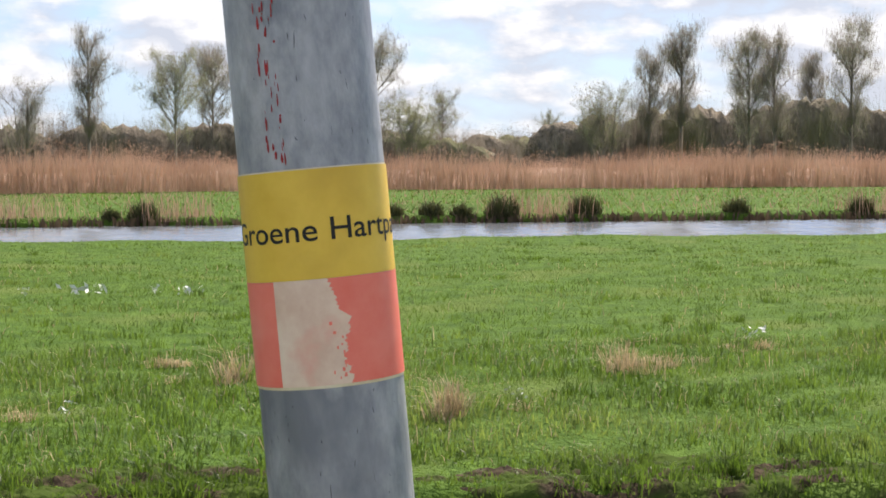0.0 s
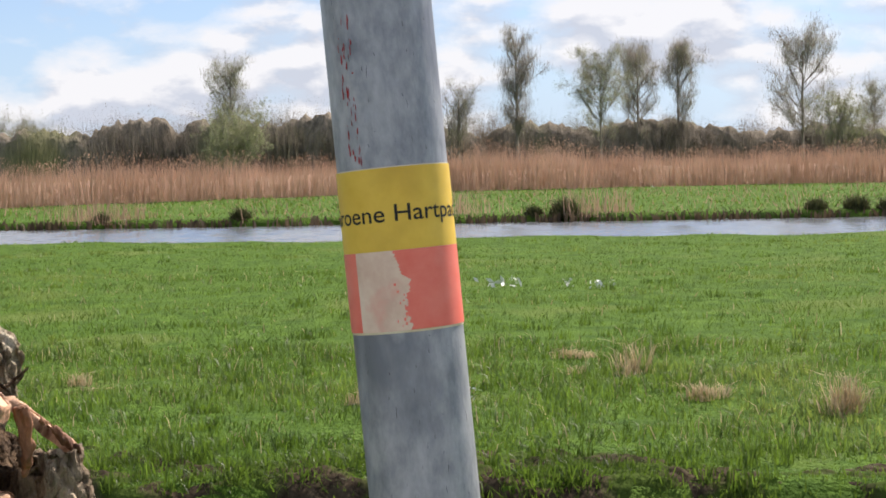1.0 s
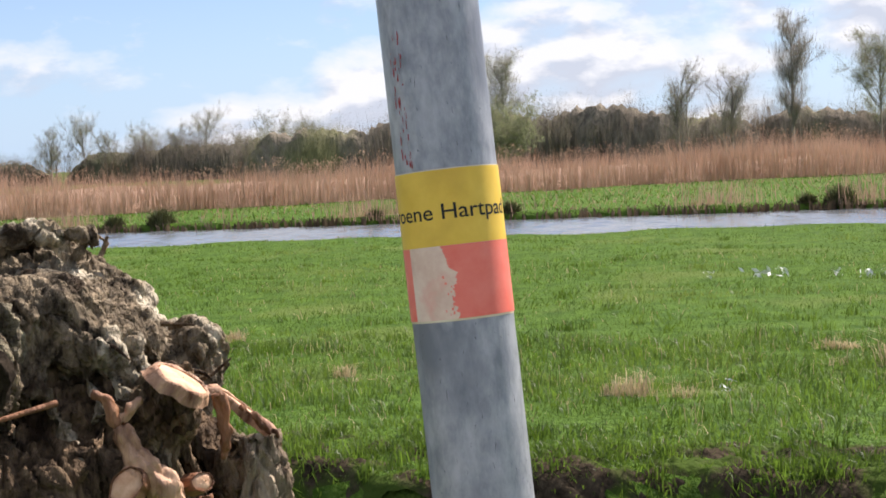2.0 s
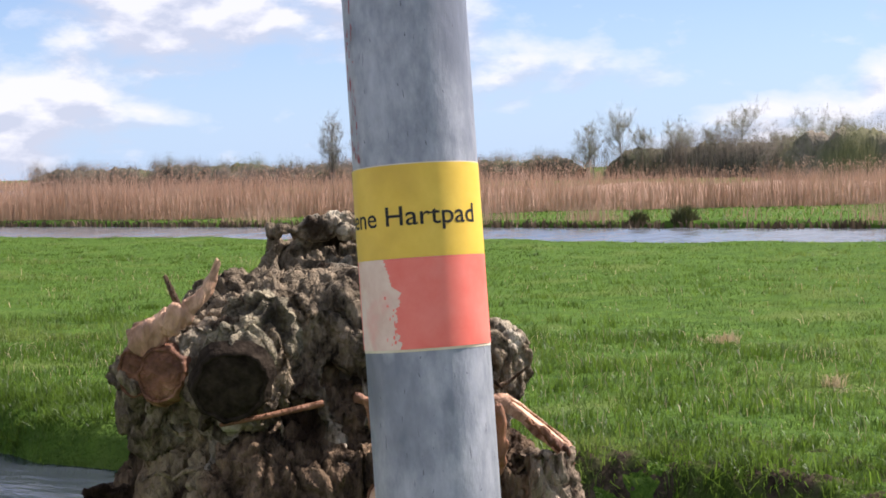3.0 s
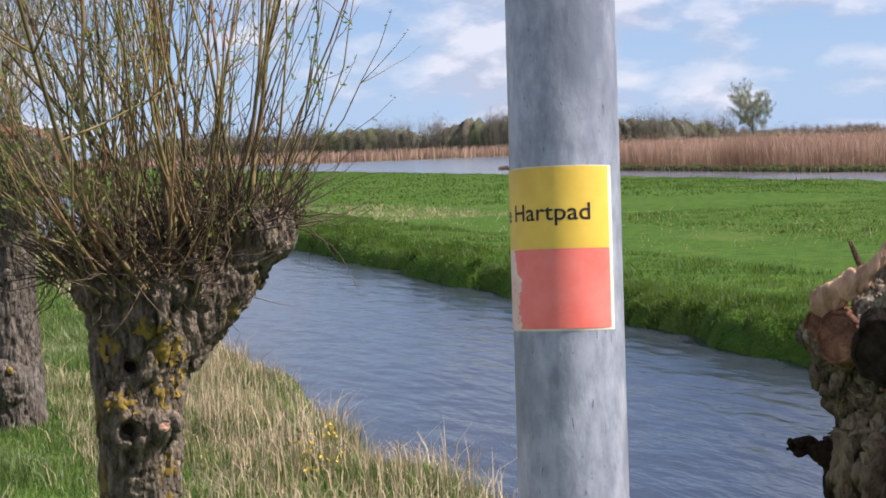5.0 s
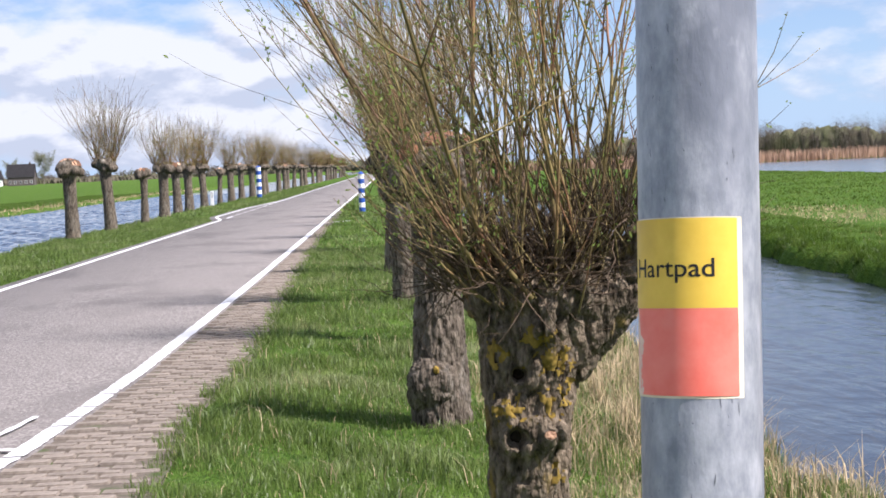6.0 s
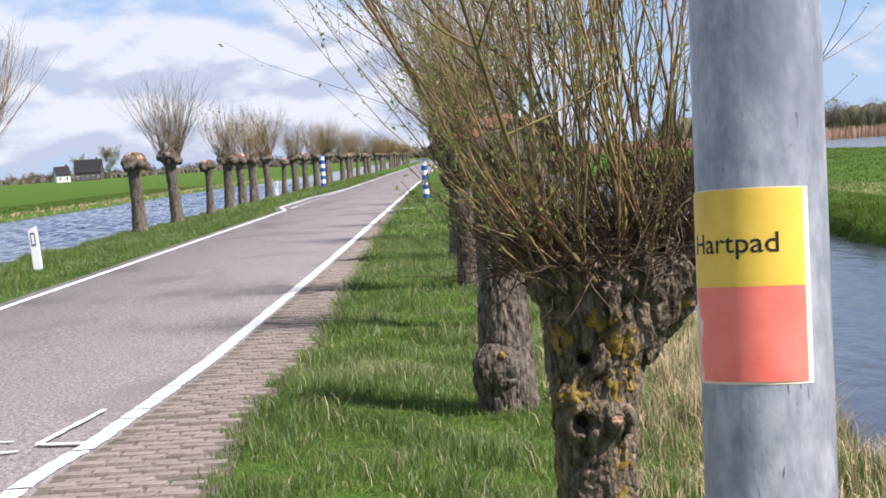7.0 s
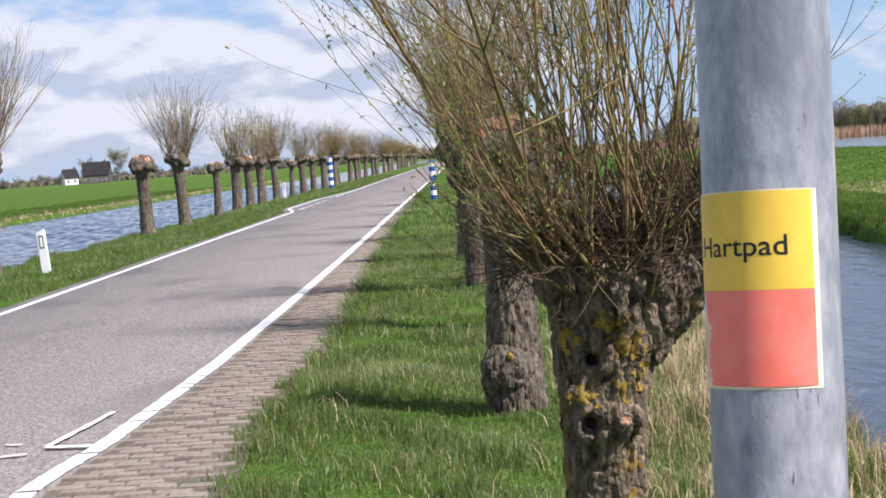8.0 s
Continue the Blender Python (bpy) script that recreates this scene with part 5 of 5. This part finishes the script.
far_belts = [((40, 322, 6.0), (92, 288, 7.2), 9), ((90, 286, 7.0), (106, 270, 8.6), 9), ((104, 274, 8.0), (142, 266, 6.2), 9), ((160, 420, 4), (260, 395, 4), 14)]
stuff("distant_woods", joined(brush(far_belts, 850, 0.10, 7), brush([((-420, 900, 6), (-120, 1050, 7), 20), ((-120, 1050, 8), (40, 900, 8), 20)], 60, 0.5, 8)), M_WOODS, "dark line of bare woods on the horizon", "woodland")
horizon_belts = [((-420, 900, 5), (-120, 1050, 6), 20), ((-120, 1050, 7), (40, 900, 7), 20)]
for n, (belts, label) in enumerate(((near_belts, "dense grey-brown undergrowth along the wood's edge"), (mid_belts, "undergrowth inside the low copses"),
                                    (far_belts, "undergrowth in the woods beyond the open water"), (horizon_belts, "dark woods on the horizon across the fields"))):
    # only the near belts get the copy paled for back light
    stuff("thicket", thicket(belts, 1.3 + n, (0.80, 0.74, 0.74, 0.7)[n]), M_DARKER_THICKET if n else M_HAZY_THICKET, label, "woodland")
bush = far_tree("bush", (105.7, 26.6, 0), 3.0, 6.5, 300, "clump", "low spreading olive bush behind the reeds", 4200)
bush["category"] = "bush"

# ---- roadside furniture ----


def marker_post(at):
    t = thing("marker_post", at, "white plastic roadside marker post with a reflector", "post", "marker posts", )
    bm = bmesh.new()
    box(bm, (-0.085, -0.03, -0.1), (0.085, 0.03, 0.78), 0.012)
    for v in bm.verts:
        if v.co.z > 0.5:
            v.co.z += v.co.x * 0.35
    part("body", bm, M_WHITE, t)
    bm = bmesh.new()
    box(bm, (-0.045, -0.036, 0.46), (0.040, -0.029, 0.70), 0.003)
    reflector = part("reflector", bm, M_SCUFF, t, "rectangular reflector with a dark rim")
    bm = bmesh.new()
    box(bm, (-0.027, -0.040, 0.49), (0.022, -0.0365, 0.67), 0.0015)
    part("lens", bm, M_WHITE, reflector, "pale reflector lens")
    t.rotation_euler = (0, radians(-4.5), 0)
    return t


marker_post((-7.80, 28.3, 0))
copy_thing(bpy.data.objects["marker_post"], pose(-9.2, 80.9, 0))


def banded_post(at, tall, r):
    t = thing("banded_post", at, "blue and white banded roadside post", "post", "banded posts")
    bands = 8
    for k in range(bands):
        bm = bmesh.new()
        bmesh.ops.create_cone(bm, cap_ends=True, segments=20, radius1=r, radius2=r, depth=tall / bands, matrix=Matrix.Translation((0, 0, tall * (k + 0.5) / bands)))
        part("band", bm, M_WHITE if k % 2 else M_BLUE, t)
    bm = bmesh.new()
    bmesh.ops.create_cone(bm, cap_ends=True, segments=20, radius1=r * 1.15, radius2=0.01, depth=0.10, matrix=Matrix.Translation((0, 0, tall + 0.05)))
    part("cap", bm, M_BLUE, t)
    return t


banded_post((-1.24, 58.6, 0), 1.40, 0.115)
banded_post((-8.47, 101.5, 0), 1.95, 0.16)


def farmhouse(name, at, wide, deep, eaves, ridge, wall_mat, label, windows, turn):
    t = thing(name, at, label, "house")
    bm = bmesh.new()
    box(bm, (-wide / 2, -deep / 2, 0), (wide / 2, deep / 2, eaves))
    for s in (-1, 1):
        v = [bm.verts.new(c) for c in ((s * wide / 2, -deep / 2, eaves), (s * wide / 2, deep / 2, eaves), (s * wide / 2, 0, ridge))]
        bm.faces.new(v)
    part("wall", bm, wall_mat, t)
    bm = bmesh.new()
    o = 0.4
    e = [(-wide / 2 - o, -deep / 2 - o, eaves - 0.25), (wide / 2 + o, -deep / 2 - o, eaves - 0.25), (wide / 2 + o, 0, ridge + 0.1), (-wide / 2 - o, 0, ridge + 0.1), (-wide / 2 - o, deep / 2 + o, eaves - 0.25), (wide / 2 + o, deep / 2 + o, eaves - 0.25)]
    v = [bm.verts.new(c) for c in e]
    bm.faces.new((v[0], v[1], v[2], v[3]))
    bm.faces.new((v[3], v[2], v[5], v[4]))
    bmesh.ops.solidify(bm, geom=bm.faces[:], thickness=0.2)
    roof = part("roof", bm, M_ROOF, t, "dark tiled gable roof")
    bm = bmesh.new()
    box(bm, (wide * 0.3, -0.4, ridge - 0.6), (wide * 0.3 + 0.8, 0.4, ridge + 1.0), 0.05)
    part("chimney", bm, M_BRICK, roof)
    for k in range(windows):
        x = -wide / 2 + wide * (k + 0.5) / windows
        bm = bmesh.new()
        box(bm, (x - 0.55, -deep / 2 - 0.06, 0.9), (x + 0.55, -deep / 2 + 0.05, 2.4))
        w = part("window", bm, M_WHITE, t, "white window frame")
        bm = bmesh.new()
        box(bm, (x - 0.42, -deep / 2 - 0.09, 1.02), (x + 0.42, -deep / 2 - 0.065, 2.28))
        part("pane", bm, M_GLASS, w, "dark glass")
    t.rotation_euler = (0, 0, radians(turn))
    return t


farmhouse("farmhouse", (-189.5, 778, 0), 6.5, 8.5, 3.4, 7.6, M_WALL, "small white farm cottage with a dark roof", 2, 24)
farmhouse("farmhouse", (-177.0, 781, 0), 12.5, 8.5, 4.2, 10.2, M_BRICK, "long dark farmhouse with white windows", 5, 5)
far_tree("garden_tree", (-189, 812, 0), 9.5, 8, 401, "round", "broad garden tree behind the farmhouse", 1500, 4.5)
far_tree("garden_tree", (-173, 812, 0), 12.0, 11, 402, "round", "broad garden tree behind the farmhouse", 1800, 4.5)
far_tree("garden_tree", (-163, 815, 0), 7.0, 9, 403, "clump", "bushy garden tree beside the farmhouse", 1500, 4.5)

# ---- grass ----


def turf(k, x0, x1, y0, y1, h0, h1, w, lean=0.8, power=1.0, skip=None):
    """Blades over a patch of ground, thicker towards its near side where power is above one."""
    x = x0 + (x1 - x0) * rng.uniform(0, 1, k) ** power
    y = rng.uniform(y0, y1, k)
    clump = np.sin(x * 3.1 + 1.7 * np.sin(y * 1.3)) * np.sin(y * 2.3 + 1.1 * np.sin(x * 1.9)) + 0.6 * np.sin(x * 7.3 + y * 5.1)
    if skip is not None:
        keep = ~skip(x, y)
        x, y, clump = x[keep], y[keep], clump[keep]
    p = np.stack([x, y, land(x, y) - 0.01], 1)
    h = (h0 + (h1 - h0) * rng.uniform(0, 1, len(x)) ** 1.5) * (1 + 0.55 * clump)
    return blades(rng, p, np.maximum(h, 0.02), np.full(len(x), w) * rng.uniform(0.7, 1.3, len(x)), lean, simple=w > 0.0085)


def grass_edge(y):
    """Where the verge's grass meets the paving."""
    return np.interp(y, [0, 7, 10, 12, 16, 23, 38, 56, 70], [-1.45, -1.52, -1.66, -1.50, -1.56, -1.72, -1.98, -2.06, -2.16])


def off_verge(x, y):
    return x < grass_edge(y) + 0.06 * np.sin(y * 9) + 0.05 * np.sin(y * 23)


verge = joined(turf(26000, -1.5, 2.2, -5, 5.5, 0.03, 0.12, 0.009, 1.0, skip=off_verge), turf(92000, -2.2, 2.3, 5.5, 13, 0.03, 0.14, 0.006, 1.0, skip=off_verge), turf(95000, -2.2, 2.3, 13, 32, 0.04, 0.14, 0.012, 0.9, skip=off_verge), turf(24000, -2.2, 2.3, 32, 90, 0.05, 0.16, 0.028, 0.9, skip=off_verge))
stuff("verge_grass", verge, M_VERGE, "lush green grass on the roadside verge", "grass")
def on_road(x, y):
    return x > left_line(y) - 0.33 + 0.05 * np.sin(y * 7)


verge2 = joined(turf(60000, LEFT_NEAR - 0.15, -6.38, 22, 60, 0.04, 0.16, 0.016, 0.9, skip=on_road), turf(24000, LEFT_NEAR - 0.15, -6.4, 60, 160, 0.05, 0.17, 0.035, 0.9, skip=on_road))
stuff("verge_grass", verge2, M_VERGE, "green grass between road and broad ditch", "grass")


def muddy(x, y):
    edge = 7.55 + 0.35 * np.sin(y * 1.9) + 0.25 * np.sin(y * 4.3)
    return (x < edge) & (y < 5) & (np.sin(x * 8.3 + y * 2.1) + np.sin(y * 6.1 - x * 3) > 0.75)


field = joined(turf(130000, RIGHT_FAR - 0.1, 12.5, -6, 14, 0.02, 0.12, 0.007, 1.25, 1.0, muddy), turf(100000, 12.5, 22, -9, 32, 0.02, 0.09, 0.014, 0.9), turf(60000, 22, CANAL_NEAR, -13, 62, 0.02, 0.07, 0.024, 0.9))
field = joined(field, turf(20000, RIGHT_FAR - 0.25, 7.9, -7, 9, 0.03, 0.10, 0.007, 1.2))
stuff("meadow_grass", field, M_GRASS, "bright green short meadow grass", "grass")
stuff("meadow_grass", joined(turf(60000, RIGHT_FAR - 0.15, 9.5, 14, 60, 0.03, 0.12, 0.015, 1.2), turf(30000, 9.5, CANAL_NEAR, 40, 125, 0.05, 0.13, 0.05, 0.9)), M_GRASS, "green meadow grass along the ditch", "grass")
stuff("bank_grass", joined(turf(24000, RIGHT_FAR - 0.02, RIGHT_FAR + 0.5, 0, 32, 0.04, 0.13, 0.010, 1.2), turf(12000, RIGHT_FAR - 0.02, RIGHT_FAR + 0.5, 32, 110, 0.06, 0.18, 0.025, 1.2)), M_GRASS, "longer grass overhanging the ditch bank", "grass")
stuff("bank_grass", turf(20000, CANAL_FAR + 0.2, 68, -60, 45, 0.06, 0.2, 0.05, 0.9), M_GRASS, "strip of grass between canal and reeds", "grass")
stuff("dry_grass", turf(7000, CANAL_FAR + 0.2, 66, -60, 45, 0.10, 0.34, 0.035, 0.9), M_REED, "dead stalks among the grass before the reeds", "grass")
stuff("field_grass", joined(turf(26000, -30, LEFT_FAR, 60, 160, 0.04, 0.13, 0.05, 0.9)), M_GRASS, "grass of the field across the broad ditch", "grass")


def tufts(k, x0, x1, y0, y1, h0, h1, w, wide, seed):
    """Clumps of longer grass, each spreading from its own root."""
    r2, n = np.random.default_rng(seed), 34
    cx, cy, size = r2.uniform(x0, x1, k), r2.uniform(y0, y1, k), r2.uniform(0.5, 1.2, k) * wide
    a, d = r2.uniform(0, 6.28, (k, n)), np.sqrt(r2.uniform(0, 1, (k, n))) * size[:, None]
    x, y = (cx[:, None] + d * np.cos(a)).ravel(), (cy[:, None] + d * np.sin(a)).ravel()
    p = np.stack([x, y, land(x, y) - 0.01], 1)
    return blades(r2, p, r2.uniform(h0, h1, k * n) * np.repeat(r2.uniform(0.6, 1.1, k), n), np.full(k * n, w), 1.0, 0.6)


stuff("grass_tufts", joined(tufts(420, RIGHT_FAR - 0.02, RIGHT_FAR + 0.9, -7, 16, 0.06, 0.19, 0.008, 0.10, 71), tufts(420, RIGHT_FAR, RIGHT_FAR + 1.1, 16, 70, 0.08, 0.24, 0.016, 0.16, 72),
                            tufts(330, 7.6, 14, -6, 14, 0.06, 0.17, 0.008, 0.13, 73), tufts(160, 14, 27, -9, 30, 0.05, 0.13, 0.014, 0.2, 74)), M_GRASS, "tufts of longer grass along the bank and in the meadow", "grass")
# dry grass beside the ditch and in tussocks
stuff("dry_grass", joined(turf(3200, LEFT_FAR - 0.5, LEFT_FAR + 0.15, 55, 190, 0.08, 0.3, 0.05, 0.9), turf(9000, 1.1, 2.35, 4.5, 13, 0.08, 0.27, 0.006, 0.8), turf(5000, 1.1, 2.35, 13, 40, 0.1, 0.3, 0.012, 0.7), turf(5200, 0.35, 1.2, 4.6, 11, 0.05, 0.22, 0.005, 0.9), turf(1300, -1.5, 1.3, 5, 14, 0.05, 0.18, 0.005, 0.9), turf(1500, -1.6, 1.3, 14, 34, 0.05, 0.17, 0.009, 0.9)), M_STRAW, "bleached dry grass stalks on the ditch bank", "grass")


def dry_tussock(at, size, seed, flat=1.0):
    r2 = np.random.default_rng(seed)
    k = 330
    a, d = r2.uniform(0, 6.28, k), np.sqrt(r2.uniform(0, 1, k)) * size * 0.5
    heap = r2.normal(0, 0.42 * size, (5, 2))
    c = heap[r2.integers(5, size=k)]
    p = np.stack([0.42 * d * np.cos(a) + c[:, 0], 0.55 * d * np.sin(a) + c[:, 1] * 1.3, np.full(k, -0.02)], 1)
    co, tri = blades(r2, p, size * 1.45 * flat * r2.uniform(0.15, 1.0, k) * np.exp(-1.2 * np.hypot(c[:, 0], c[:, 1]) / size), np.full(k, 0.006), 1.5, 0.6)
    t = tagged(new("dry_tussock", tri_mesh("dry_tussock", co, tri, M_STRAW)), "pale bleached grass tussock in the meadow", "plant", "dry tussocks in the meadow")
    t.location = at
    return t


for k, (x, y, s, f) in enumerate([(8.9, -1.45, 0.34, 1), (9.2, 1.35, 0.32, 1), (10.7, -0.2, 0.36, 1), (10.5, -2.9, 0.42, 0.8), (10.9, -3.4, 0.3, 0.8), (9.4, -0.6, 0.25, 0.8), (10.2, 3.9, 0.3, 0.6), (11.5, 0.4, 0.3, 0.6),
                                   (11.8, -4.4, 0.3, 0.6), (12.2, 5.6, 0.3, 0.6)]):
    dry_tussock((x, y, float(land(x, y))), s, 90 + k, f)
stuff("dry_blades", joined(turf(3600, 7.4, 12.5, -6, 12, 0.05, 0.15, 0.005, 1.0), turf(2000, 12.5, 22, -8, 26, 0.04, 0.12, 0.008, 1.0), turf(1500, 9.4, 12.6, 33, 43, 0.06, 0.16, 0.02, 1.0), turf(900, 8, 16, 20, 33, 0.05, 0.14, 0.012, 1.0)), M_STRAW, "scattered pale dry blades in the meadow", "grass")
# bare mud along the ditch's far bank
mx, my = np.meshgrid(np.linspace(RIGHT_FAR - 0.15, 8.2, 90), np.linspace(-8, 5.3, 380))
mz = np.array([noise.noise((a * 4, b * 4, 1.5)) * 0.03 + noise.noise((a * 11, b * 11, 4.5)) * 0.03 + abs(noise.noise((a * 27, b * 27, 7.5))) * 0.03 for a, b in zip(mx.ravel(), my.ravel())]).reshape(mx.shape)
fade = np.clip((7.75 + 0.25 * np.sin(my * 2.3) - mx) / 0.4, 0, 1) * np.clip((5.2 - my) / 1.0, 0, 1) * np.clip((my + 8) / 1.0, 0, 1)
mz = land(mx, my) + mz * fade - 0.07 + 0.07 * fade
i = np.arange(379)[:, None] * 90 + np.arange(89)[None]
q = np.stack([i, i + 1, i + 91, i + 90], -1).reshape(-1, 4)
stuff("mud_bank", (np.stack([mx, my, mz], -1).reshape(-1, 3), np.concatenate([q[:, [0, 1, 2]], q[:, [0, 2, 3]]])), M_MUD, "churned dark mud along the ditch bank", "mud")
# flowers
got, r2 = [], np.random.default_rng(50)
for x, y, s in ((17.9, 0.33, 0.12), (18.1, 1.45, 0.16), (18.05, 1.25, 0.10), (18.2, 2.1, 0.07), (18.0, 0.6, 0.07), (9.2, 0.9, 0.05), (9.4, -1.9, 0.05), (12.5, -4.6, 0.09)):
    p = np.stack([x + r2.normal(0, s * 0.5, 14), y + r2.normal(0, s * 0.7, 14), float(land(x, y)) + r2.uniform(0.03, 0.12, 14)], 1)
    got.append(flakes(r2, p, r2.uniform(0.2, 0.45, 14) * s))
stuff("white_flowers", joined(*got), M_PLASTIC, "patches of small white flowers in the meadow", "flowers")
got = []
for x, y in ((1.45, 6.6), (1.52, 7.0), (1.38, 6.9), (1.60, 7.3), (1.32, 6.5)):
    p = np.stack([x + r2.normal(0, 0.04, 14), y + r2.normal(0, 0.04, 14), float(land(x, y)) + r2.uniform(0.12, 0.2, 14)], 1)
    got.append(flakes(r2, p, np.full(14, 0.013)))
stuff("yellow_flowers", joined(*got), M_FLOWER, "tufts of small yellow flowers on the ditch bank", "flowers")

# ---- paved strip beside the asphalt ----
strip_v, strip_f = [], []
for k, y in enumerate(np.linspace(-30, 62, 93)):
    strip_v += [(float(right_line(y)) + 0.07, y, 0.006), (float(grass_edge(y)) + 0.1, y, 0.004)]
    if k:
        strip_f.append((2 * k - 2, 2 * k - 1, 2 * k + 1, 2 * k))
pavement = tagged(new("pavement", mesh_of("pavement", strip_v, strip_f, M_JOINT)), "strip of worn brown paving stones beside the asphalt", "paving", kind="structure")
bm = bmesh.new()
box(bm, (-0.1, -0.052, -0.03), (0.1, 0.052, 0.022), 0.008)
paver = bpy.data.meshes.new("paver")
bm.to_mesh(paver)
bm.free()
paver.materials.append(M_PAVER)
rp = random.Random(8)
rest_v, rest_f, count = [], [], 0
y, row = 6.2, 0
while y < 48:
    x = float(right_line(y)) + 0.19 + (0.1 if row % 2 else 0.0)
    while x < float(grass_edge(y)) - 0.02:
        m = pose(x + rp.uniform(-0.006, 0.006), y + rp.uniform(-0.008, 0.008), rp.uniform(-0.012, 0.004), rp.uniform(-2, 2), rp.uniform(-2, 2), rp.uniform(-2, 2))
        if count < 300 and rp.random() < 0.96:
            ob = new("paver", paver)
            ob.parent = pavement
            ob.matrix_world = m
            count += 1
        elif count >= 300:
            b = len(rest_v)
            rest_v += [m @ Vector(c) for c in ((-0.1, -0.052, -0.02), (0.1, -0.052, -0.02), (0.1, 0.052, -0.02), (-0.1, 0.052, -0.02), (-0.092, -0.045, 0.022), (0.092, -0.045, 0.022), (0.092, 0.045, 0.022), (-0.092, 0.045, 0.022))]
            rest_f += [tuple(b + i for i in f) for f in ((4, 5, 6, 7), (0, 1, 5, 4), (1, 2, 6, 5), (2, 3, 7, 6), (3, 0, 4, 7))]
        x += 0.208
    y += 0.14
    row += 1
far_pavers = tagged(new("pavers", mesh_of("pavers", rest_v, rest_f, M_PAVER, False)), "rows of worn paving stones further along", kind="stuff")
far_pavers.parent = pavement
